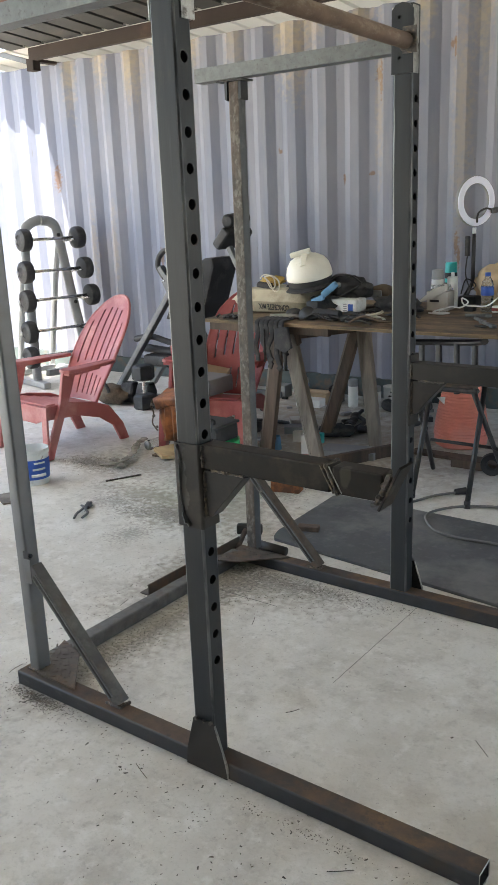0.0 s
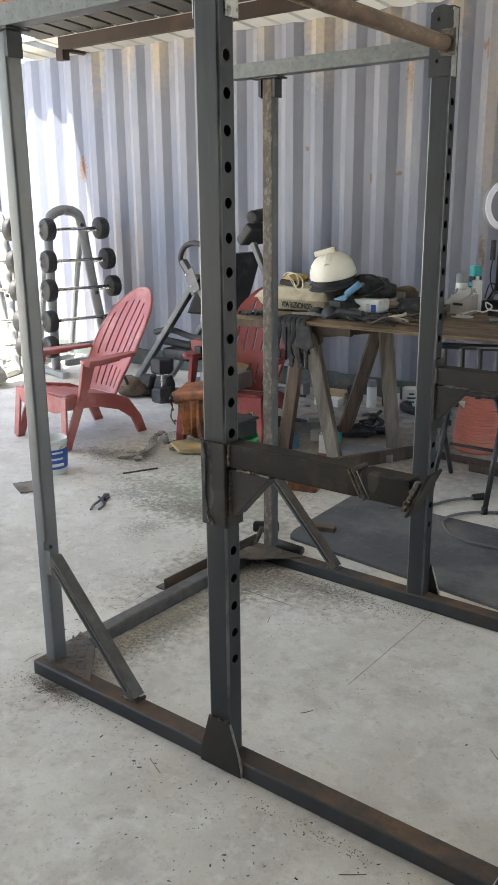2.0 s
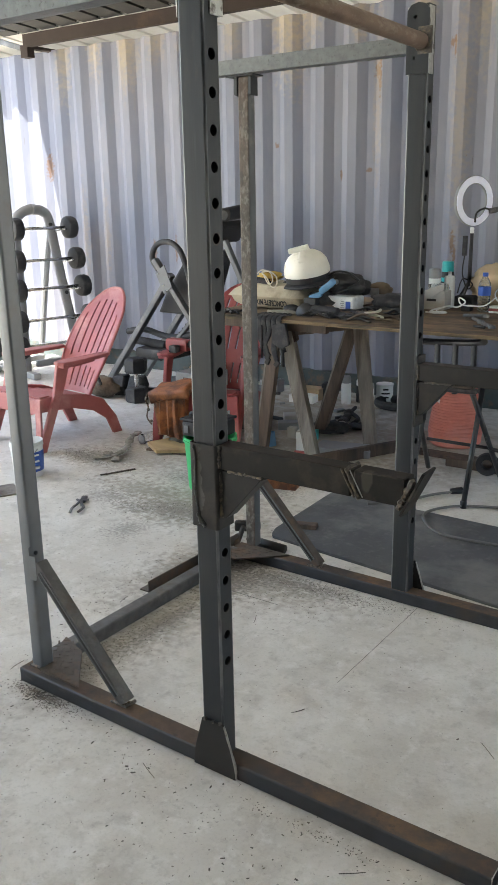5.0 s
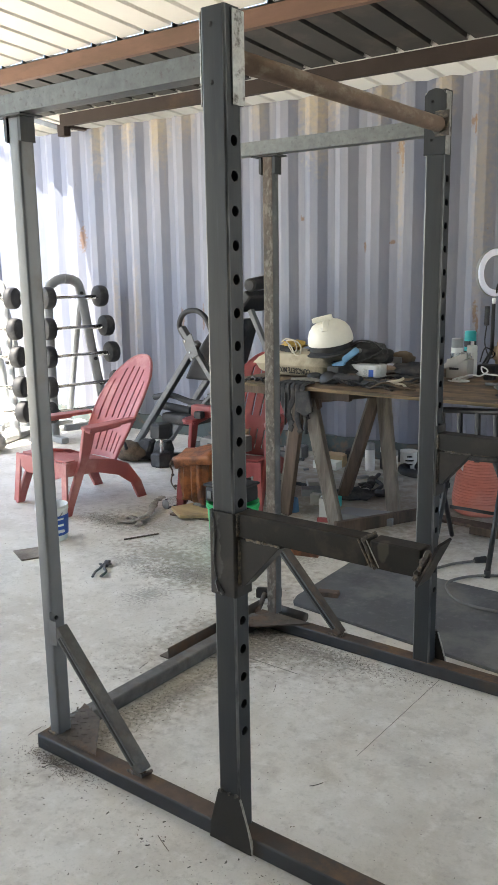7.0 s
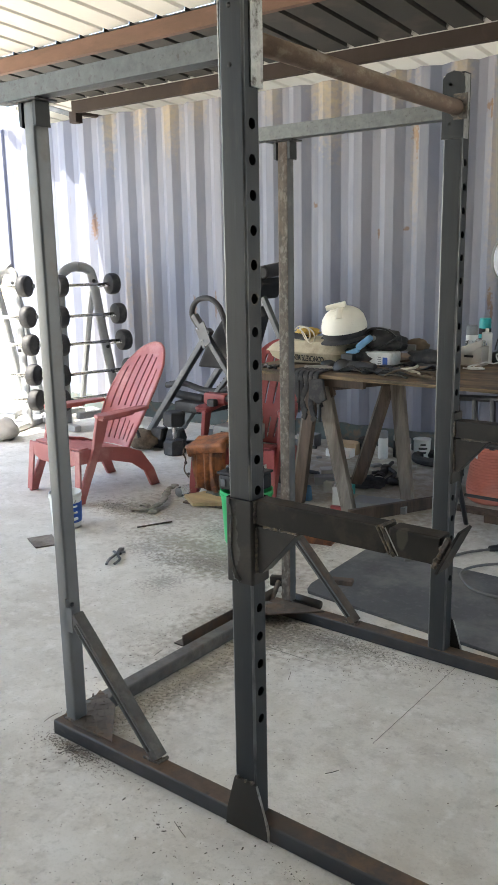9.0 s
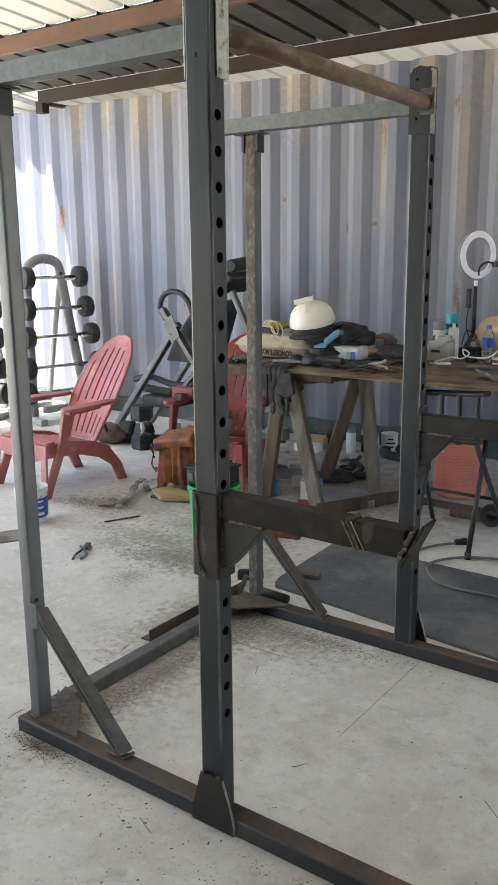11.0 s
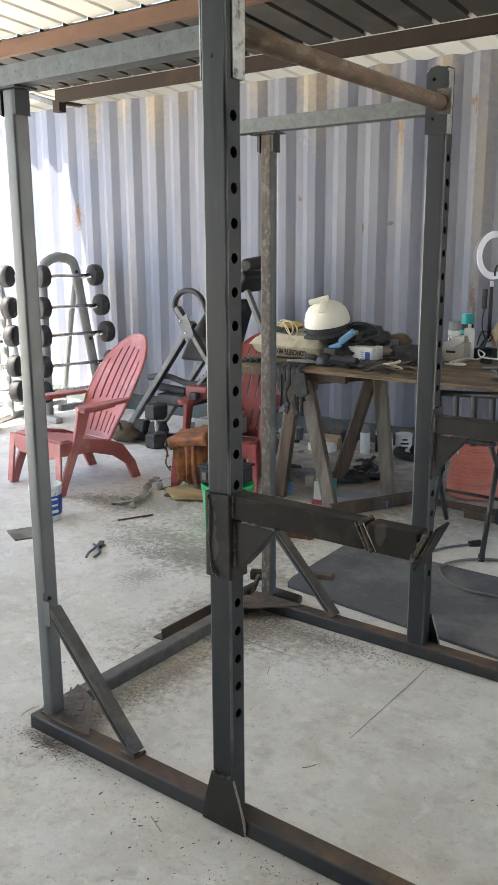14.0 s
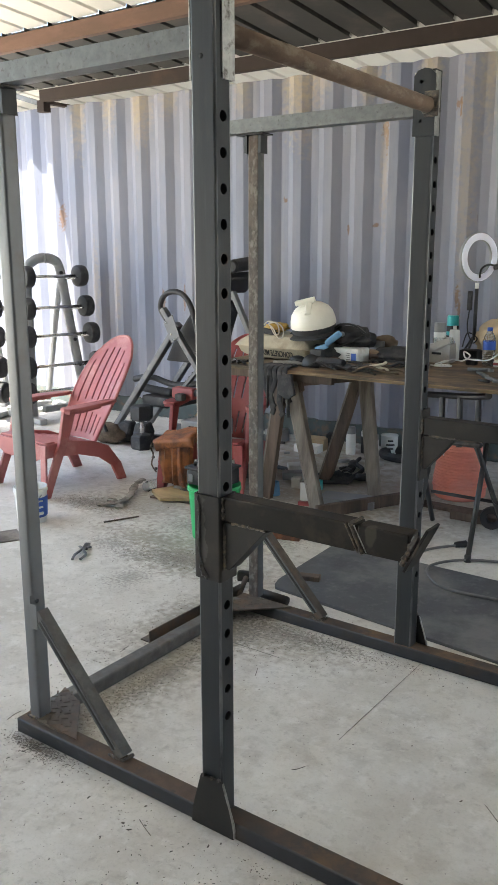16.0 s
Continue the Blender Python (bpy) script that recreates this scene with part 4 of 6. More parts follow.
def barbell_rack(right, length, turn, label, inset=0.0):
    """A bent-tube frame like an inverted U, with saddles for five short barbells."""
    ALONG = Vector((math.cos(radians(turn)), math.sin(radians(turn)), 0.0))
    OUT = Vector((ALONG.y, -ALONG.x, 0.0))
    left = right - ALONG * length
    rk = thing("barbell_rack", (right + left) / 2, label, "barbell rack", "barbell racks")
    pts = [left - ALONG * 0.10 + OUT * 0.16 + up(0.03), left - ALONG * 0.04 + OUT * 0.06 + up(0.8), left + up(1.30), left + ALONG * 0.06 + up(1.40), left + ALONG * 0.14 + up(1.43),
           right - ALONG * 0.16 + up(1.43), right - ALONG * 0.06 + up(1.41), right + up(1.31), right + ALONG * 0.05 + OUT * 0.06 + up(0.8), right + ALONG * 0.13 + OUT * 0.16 + up(0.03)]
    part("frame", sweep(pts, 0.045, 12, 6, flat=0.75), RACK_GLARE_GREY, rk, "bent grey steel tube frame")
    part("joint_flange", rod(right - ALONG * 0.17 + up(1.43), right - ALONG * 0.15 + up(1.43), 0.043, n=14), RACK_GLARE_GREY, rk)
    for p, s in ((left, -1), (right, 1)):
        foot = p + ALONG * 0.12 * s
        part("foot", bar(foot + OUT * 0.38 + up(0.03), foot - OUT * 0.42 + up(0.03), 0.07, 0.055, 0.012), RACK_GLARE_GREY, rk)
        part("back_strut", sweep([p + up(1.25), p - OUT * 0.12 + up(0.9), p - OUT * 0.36 + up(0.05)], 0.028, 8, 4), RACK_GLARE_GREY, rk)
        for z in TIERS:
            k = (1.31 - z) * 0.125
            q = p + ALONG * s * (k * 0.9 + 0.03) + OUT * (k + 0.02)
            part("saddle", bar(q + OUT * 0.0 + up(z - 0.03), q + OUT * 0.12 + ALONG * s * 0.05 + up(z - 0.012), 0.04, 0.014, 0.003), CHROME, rk)
        for z in (1.30, 0.70, 0.47):
            k = (1.31 - z) * 0.125
            q = p + ALONG * s * (k * 0.9) + OUT * (k + 0.028) - ALONG * s * 0.012
            part("bolt", rod(q + up(z), q + OUT * 0.014 + up(z), 0.016, n=10), BLACK, rk)
    part("floor_tube", bar(left + up(0.06) - OUT * 0.3, right + up(0.06) - OUT * 0.3, 0.05, 0.05, 0.01), RACK_GLARE_GREY, rk)
    part("floor_tube", bar(left + up(0.10) + OUT * 0.16, right + up(0.10) + OUT * 0.16, 0.06, 0.06, 0.012), RACK_GLARE_GREY, rk)
    for z in TIERS:
        k = (1.31 - z) * 0.125
        barbell(left + OUT * (k + 0.09) - ALONG * (k * 0.9 + 0.10 - inset) + up(z), right + OUT * (k + 0.09) + ALONG * (k * 0.9 + 0.12) + up(z), 0.097, ALONG)


def barbell(c0, c1, r, ALONG):
    b = thing("barbell", c0, "black rubber-headed short barbell on the rack", "barbell", "racked barbells")
    part("bar", rod(c0 - ALONG * 0.02, c1 + ALONG * 0.02, 0.0145, n=12), CHROME, b)
    for c, s in ((c0, -1), (c1, 1)):
        m, _ = along(c - ALONG * s * 0.03, c + ALONG * s * 0.13)
        h = part("head", lathe([(0, 0), (r * 0.7, 0), (r * 0.93, 0.010), (r, 0.026), (r, 0.07), (r * 0.93, 0.09), (r * 0.74, 0.1), (r * 0.5, 0.1), (r * 0.47, 0.095), (0, 0.095)], m, 26), BLACK, b)
        part("end_badge", lathe([(0, 0), (0.022, 0), (0.022, 0.003), (0, 0.003)], along(c + ALONG * s * 0.104, c + ALONG * s * 0.2)[0] @ Matrix.Translation((0.012, 0, 0)), 14), GREY_PLASTIC, h)


barbell_rack(Vector((-3.93, 3.78, 0)), 0.33, 78, "grey steel rack holding short black barbells by the wall", 0.07)
barbell_rack(Vector((-4.38, 3.26, 0)), 0.19, 22, "grey steel barbell rack standing in the open side of the shed")


# ---- folding exercise bench by the wall ----
def bench():
    y = 3.4
    b = thing("exercise_bench", (-2.3, y, 0), "black folding exercise bench with a hoop handle", "exercise bench")
    for yy in (y - 0.0, y + 0.45):
        part("long_leg", bar((-2.20, yy, 0.95), (-2.93, yy - 0.02, 0.02), 0.045, 0.06, 0.008, (0, 1, 0)), FRAME_GREY, b)
        part("short_leg", bar((-2.36, yy, 1.06), (-1.85, yy, 0.40), 0.04, 0.055, 0.008, (0, 1, 0)), FRAME_GREY, b)
    hoop = [(-2.33, y, 0.98), (-2.385, y, 1.06), (-2.36, y, 1.14), (-2.29, y, 1.185), (-2.19, y, 1.185), (-2.11, y, 1.13), (-2.06, y, 1.03), (-2.02, y, 0.90)]
    part("hoop_handle", sweep(hoop, 0.021, 10, 5), BLACK, b)
    part("pivot_plate", prism([(-2.33, 0.96), (-2.24, 1.02), (-2.17, 0.86), (-2.25, 0.80)], "y", y - 0.035, y - 0.028, 0.001), FRAME_GREY, b)
    for px, pz in ((-2.30, 0.955), (-2.25, 0.87), (-2.22, 0.83)):
        part("bolt", rod((px, y - 0.034, pz), (px, y - 0.045, pz), 0.009, n=8), CHROME, b)
    pad = prism([(-2.42, 0.64), (-2.10, 0.64), (-2.0, 0.78), (-1.90, 1.06), (-1.92, 1.12), (-1.99, 1.12), (-2.16, 1.02), (-2.32, 0.82)], "y", y + 0.08, y + 0.38, 0.02)
    part("backrest_pad", pad, BLACK, b, "black vinyl back pad")
    hp = B((-0.085, -0.16, -0.04), (0.085, 0.16, 0.04), 0.03, 3, pose(-1.80, y + 0.2, 1.26, 0, -48, 0))
    part("head_pad", hp, BLACK, b)
    part("head_roll", rod((-1.74, y + 0.06, 1.38), (-1.80, y + 0.36, 1.40), 0.05, n=16, cap=0.015), BLACK, b)
    part("post", bar((-1.76, y + 0.1, 1.20), (-1.50, y + 0.1, 0.70), 0.035, 0.045, 0.006, (0, 1, 0)), FRAME_GREY, b)
    part("adjuster_strut", bar((-2.0, y + 0.05, 0.66), (-2.35, y + 0.05, 0.30), 0.03, 0.045, 0.005, (0, 1, 0)), FRAME_GREY, b)
    # the strut's holes are black discs, their inner shade as colour
    for k in range(5):
        px, pz = -2.10 - 0.035 * k, 0.575 - 0.036 * k
        part("adjuster_hole", rod((px, y + 0.034, pz), (px, y + 0.028, pz), 0.008, n=8), INK, b)
    part("cross_bar", sweep([(-2.74, y + 0.06, 0.47), (-2.55, y + 0.06, 0.50), (-2.25, y + 0.06, 0.46), (-1.80, y + 0.06, 0.56)], 0.025, 10, 5), BLACK, b)
    part("foot_roller", rod((-2.70, y + 0.10, 0.40), (-2.36, y + 0.10, 0.38), 0.033, n=16, cap=0.015), BLACK, b)
    part("foot_roller", rod((-2.72, y + 0.14, 0.28), (-2.44, y + 0.14, 0.28), 0.04, n=16, cap=0.02), BLACK, b)
    part("seat_pad", B((-2.62, y + 0.0, 0.28), (-2.25, y + 0.35, 0.36), 0.03), BLACK, b)
    part("floor_bar", bar((-2.95, y - 0.14, 0.03), (-1.9, y + 0.1, 0.03), 0.05, 0.05, 0.008), FRAME_GREY, b)
    part("floor_bar", bar((-2.6, y + 0.4, 0.03), (-1.6, y + 0.5, 0.03), 0.05, 0.05, 0.008), FRAME_GREY, b)


bench()


def hex_dumbbell(place, axis, length=0.34, label="black hexagonal dumbbell standing on its end on the floor"):
    place, axis = Vector(place), Vector(axis).normalized()
    d = thing("hex_dumbbell", place, label, "dumbbell")
    m0 = along(place, place + axis)[0]
    prof = [(0, 0), (0.075, 0), (0.09, 0.015), (0.09, 0.10), (0.075, 0.115), (0, 0.115)]
    part("head", lathe(prof, m0, 6), BLACK, d)
    part("head", lathe(prof, m0 @ Matrix.Translation((0, 0, length - 0.115)), 6), BLACK, d)
    part("grip", lathe([(0, 0.11), (0.016, 0.11), (0.014, 0.14), (0.0185, 0.17), (0.014, 0.21), (0.016, 0.235), (0, 0.235)], m0, 14), CHROME, d)


hex_dumbbell((-2.36, 3.12, 0.0), (0.0, 0.02, 1))
hex_dumbbell((-2.66, 3.2, 0.09), (0.9, 0.25, 0.0), 0.26, "black hexagonal dumbbell lying on the floor")
bm = blob((-2.72, 3.12, 0.08), (0.16, 0.10, 0.08), 0.2, 2.5, 3, None, None, 0.0)
bagt = solo("tool_pouch", bm, BROWN_CLOTH, (-2.72, 3.12, 0), "worn brown canvas pouch with a loop handle on the floor", "pouch")
part("handle", sweep([(-2.84, 3.05, 0.10), (-2.83, 3.04, 0.19), (-2.76, 3.03, 0.21), (-2.68, 3.03, 0.17), (-2.66, 3.04, 0.10)], 0.013, 8, 5), DARK_CLOTH, bagt)


# ---- buckets ----
def bucket(place, r, h, material, label, name="bucket", band=None):
    x, y, z = place
    b = thing(name, place, label, "bucket")
    m = Matrix.Translation(place)
    part("shell", lathe([(0, 0), (r * 0.86, 0), (r * 0.87, 0.004), (r * 0.985, h - 0.03), (r * 1.03, h - 0.028), (r * 1.03, h - 0.018), (r, h - 0.016), (r * 1.02, h), (r * 0.97, h), (r * 0.85, 0.006), (0, 0.006)], m, 32), material, b)
    a = [2 * math.pi * k / 16 for k in range(9)]
    part("bail_handle", sweep([(x + r * 1.03 * math.cos(t), y - r * 0.35 * math.sin(t) - 0.002, z + h - 0.035 - 0.55 * r * math.sin(t)) for t in a], 0.003, 6, 2), CHROME, b)
    return b


WBX, WBY = -1.665, 1.455
wb = bucket((WBX, WBY, 0), 0.092, 0.205, WHITE, "white plastic bucket with a blue printed label")
bm = lathe([(0.0845, 0.035), (0.0875, 0.035), (0.0925, 0.15), (0.0895, 0.15)], Matrix.Translation((WBX, WBY, 0)), 32)
bmesh.ops.delete(bm, geom=[v for v in bm.verts if Vector((v.co.x - WBX, v.co.y - WBY)).normalized().dot(Vector((0.97, -0.24))) < 0.45], context="VERTS")
lab = part("label", bm, BLUE, wb, "blue printed label")
for k in range(3):
    pts = [(WBX + 0.0905 * math.cos(-0.35 + t * 0.1), WBY + 0.0905 * math.sin(-0.35 + t * 0.1), 0.132 - 0.036 * k) for t in range(-3 - k, 5)]
    part("print_bar", sweep(pts, 0.006 + 0.003 * (k == 2), 6, 1, flat=1.0), WHITE, lab)

gb = bucket((-0.66, 1.86, 0), 0.140, 0.29, GREEN, "bright green plastic bucket with a black tool tray on top")
bm = B((-0.775, 1.765, 0.29), (-0.56, 1.955, 0.372), 0.014)
tray = solo("tool_organizer", bm, BLACK, (-0.67, 1.86, 0.29), "black plastic tool organizer sitting on the green bucket", "organizer")
for k in range(3):
    part("clip", B((-0.755 + 0.065 * k, 1.758, 0.31), (-0.725 + 0.065 * k, 1.7645, 0.352), 0.002), FRAME_GREY, tray)
part("lid", B((-0.782, 1.758, 0.374), (-0.553, 1.962, 0.388), 0.006), BLACK, tray)
part("handle", sweep([(-0.74, 1.80, 0.388), (-0.735, 1.80, 0.41), (-0.67, 1.80, 0.418), (-0.605, 1.80, 0.41), (-0.60, 1.80, 0.388)], 0.008, 8, 5), BLACK, tray)

# leather tool bag hanging over the second chair's seat
def folded(lo, hi, folds, depth, seed):
    """A slumped leather body: a rounded box with vertical folds and a sagging foot."""
    bm = B(lo, hi, 0.04, 4)
    bmesh.ops.subdivide_edges(bm, edges=list(bm.edges), cuts=3, use_grid_fill=True)
    mid = (Vector(lo) + Vector(hi)) / 2
    for v in bm.verts:
        d = v.co - mid
        w = math.sin(folds * (v.co.x * 1.3 + v.co.y) + 4.0 * noise.noise(v.co * 5 + Vector((seed, 0, 0))))
        low = (hi[2] - v.co.z) / (hi[2] - lo[2])
        v.co += Vector((d.x, d.y, 0)).normalized() * depth * w * (0.4 + 0.6 * low) if d.xy.length > 1e-4 else Vector()
        v.co.z += 0.02 * noise.noise(v.co * 9 + Vector((0, seed, 0)))
    return bm


lb = solo("leather_tool_bag", folded((-1.45, 2.29, 0.06), (-1.25, 2.44, 0.35), 70, 0.020, 3.0), LEATHER, (-1.36, 2.37, 0.06), "crumpled tan leather tool bag slumped on the chair", "bag")
bm = folded((-1.47, 2.26, 0.33), (-1.18, 2.46, 0.40), 48, 0.014, 7.0)
bm.transform(pose(-1.3, 2.36, 0.36, 14, -9, 8) @ pose(1.3, -2.36, -0.36))
part("flap", bm, LEATHER, lb, "dark creased leather flap")
part("strap", sweep([(-1.45, 2.262, 0.35), (-1.475, 2.255, 0.30), (-1.45, 2.25, 0.26), (-1.47, 2.255, 0.19), (-1.43, 2.25, 0.15)], 0.011, 8, 5, flat=0.4), BROWN_CLOTH, lb)
for px, pz in ((-1.46, 0.31), (-1.45, 0.24), (-1.43, 0.17)):
    part("rivet", rod((px, 2.255, pz), (px, 2.243, pz), 0.009, n=10), WELD, lb)
bm = blob((-1.30, 2.42, 0.035), (0.10, 0.10, 0.035), 0.3, 3, 3)
solo("rag_bundle", bm, GREY_CLOTH, (-1.30, 2.42, 0), "crumpled grey rag on the floor", "rag")
# red cordless tool on the chair arm, dark case and box on the seat
dr = thing("cordless_drill", (-1.47, 2.62, 0.55), "red and black cordless drill lying on the chair arm", "drill")
part("body", B((-1.58, 2.58, 0.553), (-1.40, 2.65, 0.63), 0.018), RED_DARK, dr)
part("grip", B((-1.50, 2.59, 0.552), (-1.44, 2.64, 0.60), 0.012, 2, pose(0, -0.07, 0, 0, 0, 0)), BLACK, dr)
part("chuck", rod((-1.40, 2.615, 0.60), (-1.34, 2.615, 0.60), 0.024, 0.016, 14), BLACK, dr)
bm = B((-1.40, 2.46, 0.346), (-1.16, 2.70, 0.45), 0.01)
cs = solo("tool_case", bm, GREY_PLASTIC, (-1.28, 2.58, 0.346), "dark grey tool case on the chair seat", "case")
part("latch", B((-1.33, 2.452, 0.38), (-1.29, 2.4595, 0.42), 0.002), BLACK, cs)
bm = B((-0.10, -0.08, 0), (0.10, 0.08, 0.13), 0.003, 2, pose(-1.47, 2.86, 0.30, 14, 10, 20))
solo("cardboard_box", bm, CARDBOARD, (-1.47, 2.86, 0.30), "open brown cardboard box wedged on the chair", "box")
bo = thing("water_bottle", (-1.505, 2.29, 0.035), "clear plastic bottle lying on the floor", "bottle")
part("body", rod((-1.52, 2.25, 0.036), (-1.50, 2.42, 0.036), 0.034, n=18, cap=0.012), GLASS, bo)
part("base_ring", rod((-1.5205, 2.245, 0.036), (-1.52, 2.252, 0.036), 0.03, n=18), GREY_PLASTIC, bo)

# boards, rag, pliers and scraps on the floor
bm = prism([(-1.46, 2.235), (-1.29, 2.125), (-1.12, 2.25), (-1.37, 2.46)], "z", 0.012, 0.034, 0.002)
solo("board_offcut", bm, PALE_WOOD, (-1.3, 2.27, 0.012), "pale plywood offcut on scraps on the floor", "board")
bm = bar((-1.42, 2.2, 0.006), (-1.05, 2.26, 0.006), 0.06, 0.012, 0.002)
solo("board_offcut", bm, WOOD_BROWN, (-1.23, 2.23, 0), "dark thin board offcut under the pale one", "board")
bm = sweep([(-1.56, 1.86, 0.012), (-1.47, 1.93, 0.02), (-1.47, 2.03, 0.028), (-1.53, 2.13, 0.03), (-1.58, 2.22, 0.05), (-1.60, 2.31, 0.06)], 0.022, 10, 6, flat=0.3, lumps=0.4)
sweep([(-1.58, 1.98, 0.012), (-1.50, 1.96, 0.02), (-1.43, 1.92, 0.016), (-1.40, 1.88, 0.012)], 0.02, 8, 5, into=bm, flat=0.3, lumps=0.35)
solo("rag", bm, GREY_CLOTH, (-1.52, 2.05, 0), "twisted dirty grey rag on the floor", "rag")
TURN_PL = pose(-1.03, 1.23, 0, 0, 0, 40) @ pose(1.03, -1.23, 0)
pl = thing("pliers", (-1.03, 1.22, 0), "black adjustable pliers lying on the floor", "pliers")
bm = sweep([(-1.045, 1.32, 0.012), (-1.03, 1.29, 0.014), (-1.035, 1.25, 0.014), (-1.055, 1.20, 0.012), (-1.06, 1.14, 0.010)], 0.0075, 8, 5, flat=0.7)
bm.transform(TURN_PL)
part("handle", bm, FRAME_GREY, pl)
bm = sweep([(-0.985, 1.31, 0.012), (-1.015, 1.29, 0.014), (-1.015, 1.25, 0.014), (-1.00, 1.20, 0.012), (-1.02, 1.14, 0.010)], 0.0075, 8, 5, flat=0.7)
bm.transform(TURN_PL)
part("handle", bm, FRAME_GREY, pl)
part("jaw", B((-0.015, -0.04, 0), (0.015, 0.04, 0.016), 0.006, 2, TURN_PL @ pose(-1.012, 1.325, 0.002, 0, 0, -5)), BLACK_GLOSS, pl)
solo("floor_strip", bar((-1.30, 1.66, 0.005), (-1.21, 1.85, 0.005), 0.013, 0.006, 0.001), TREAD, (-1.25, 1.75, 0), "thin brown metal strip on the floor", "strip")
bm = prism([(-1.66, 1.17), (-1.50, 1.10), (-1.44, 1.21), (-1.60, 1.29)], "z", 0.0, 0.008, 0.001)
solo("metal_plate", bm, WOOD_GREY, (-1.55, 1.19, 0), "flat brown plate lying on the floor", "plate")
# steel offcuts by the rack
bm = bar((-0.105, 0.705, 0.004), (-0.10, 1.30, 0.004), 0.05, 0.005, 0.001)
bar((-0.0825, 0.705, 0.026), (-0.0775, 1.30, 0.026), 0.005, 0.048, 0.001, into=bm)
solo("angle_iron", bm, TREAD, (-0.1, 1.0, 0), "brown angle iron offcut lying along the cross tube", "steel offcut")
bm = rod((-0.02, 1.33, 0.02), (0.16, 1.32, 0.02), 0.02, n=16)
solo("pipe_offcut", bm, STEEL_BROWN, (0.07, 1.325, 0), "short brown pipe offcut on the floor", "steel offcut")
hm = thing("hammer", (-0.12, 1.42, 0), "small dark hammer head on the floor behind the rack", "hammer")
part("head", B((-0.06, -0.02, 0.0), (0.06, 0.02, 0.045), 0.008, 2, pose(-0.13, 1.45, 0.0, 0, 0, 25)), STEEL_BROWN, hm)
part("handle", rod((-0.14, 1.43, 0.022), (-0.05, 1.25, 0.016), 0.012, n=10), WOOD_BROWN, hm)
# rubber mat
bm = prism([(0.0, 1.46), (0.02, 1.435), (1.9, 1.25), (1.98, 2.0), (0.86, 2.09), (-0.02, 2.10), (-0.045, 2.07), (-0.02, 1.52)], "z", 0.0, 0.014, 0.003)
solo("rubber_mat", bm, MAT_RUBBER, (0.9, 1.7, 0), "dusty dark rubber floor mat with rounded corners", "mat")
# power cord
cord = [(0.20, 2.02, 0.02), (0.33, 2.17, 0.012), (0.40, 2.33, 0.012), (0.49, 2.44, 0.014)]
cd = thing("extension_cord", (0.6, 2.1, 0), "grey power cord looped over the mat and floor", "cord")
part("cable", sweep(cord, 0.007, 8, 6), CABLE, cd)
loop = [(1.25, 2.30, 0.02), (0.95, 2.36, 0.012), (0.74, 2.33, 0.012), (0.57, 2.24, 0.012), (0.49, 2.09, 0.016), (0.53, 1.96, 0.022), (0.66, 1.85, 0.022), (0.9, 1.86, 0.022), (1.3, 1.92, 0.022)]
part("cable", sweep(loop, 0.007, 8, 6), CABLE, cd)
part("plug", rod((0.47, 2.425, 0.016), (0.515, 2.475, 0.016), 0.015, 0.019, 12, cap=0.004), BLACK, cd)


# ---- work table on two saw horses ----
TABLE_Z = 0.826
TX0, TX1, TY0, TY1 = -1.22, 1.22, 2.50, 3.70
tb = thing("work_table", (0.0, 3.1, 0.0), "plywood sheet laid on rough timber saw horses as a work table", "table")
top = part("tabletop", B((TX0, TY0, TABLE_Z - 0.02), (TX1, TY1, TABLE_Z), 0.002), PLY, tb, "dirty oil-stained plywood top")
for k in range(3):
    z = TABLE_Z - 0.0190 + 0.0062 * k
    part("ply_edge", B((TX0 + 0.004, TY0 - 0.0015, z), (TX1 - 0.004, TY0 + 0.004, z + 0.0045), 0.0), PLY_EDGE, top)
part("apron", bar((-1.2, 2.56, TABLE_Z - 0.045), (-0.35, 2.56, TABLE_Z - 0.045), 0.035, 0.05, 0.003), WOOD_BROWN, tb)


hs = thing("saw_horse", (-0.55, 2.75, 0), "weathered timber saw horse with splayed legs under the table", "saw horse")
part("beam", bar((-0.68, 2.52, TABLE_Z - 0.065), (-0.36, 3.12, TABLE_Z - 0.065), 0.04, 0.085, 0.004), WOOD_BROWN, hs)
for fx, fy, hx, hy, w, m in ((-0.835, 2.60, -0.715, 2.60, 0.08, WOOD_BROWN), (-0.405, 2.51, -0.640, 2.57, 0.082, WOOD_GREY), (-0.71, 3.10, -0.435, 3.05, 0.075, WOOD_BROWN), (-0.25, 2.93, -0.375, 2.99, 0.075, WOOD_GREY)):
    bm = bar((fx, fy, 0.004), (hx, hy, TABLE_Z - 0.022), w, 0.042, 0.004, (0, 1, 0.0))
    for v in bm.verts:
        v.co.z = min(max(v.co.z, 0.0), TABLE_Z - 0.021)
    leg = part("leg", bm, m, hs)
    part("pale_face", bar((fx - w * 0.47, fy - 0.0, 0.03), (hx - w * 0.47, hy, TABLE_Z - 0.05), 0.012, 0.0435, 0.001, (0, 1, 0)), WOOD_GREY, leg)
bm = bar((-0.36, 2.42, 0.04), (-0.10, 2.97, 0.03), 0.03, 0.075, 0.003)
solo("floor_plank", bm, WOOD_BROWN, (-0.23, 2.7, 0), "dark brown timber lying on its edge across the saw horse feet", "plank")
bm = prism([(-0.63, TABLE_Z - 0.03), (-0.57, TABLE_Z - 0.03), (-0.55, TABLE_Z - 0.12), (-0.575, TABLE_Z - 0.145), (-0.66, TABLE_Z - 0.13)], "y", 2.55, 2.58, 0.002)
part("knee_block", bm, WOOD_BROWN, tb)

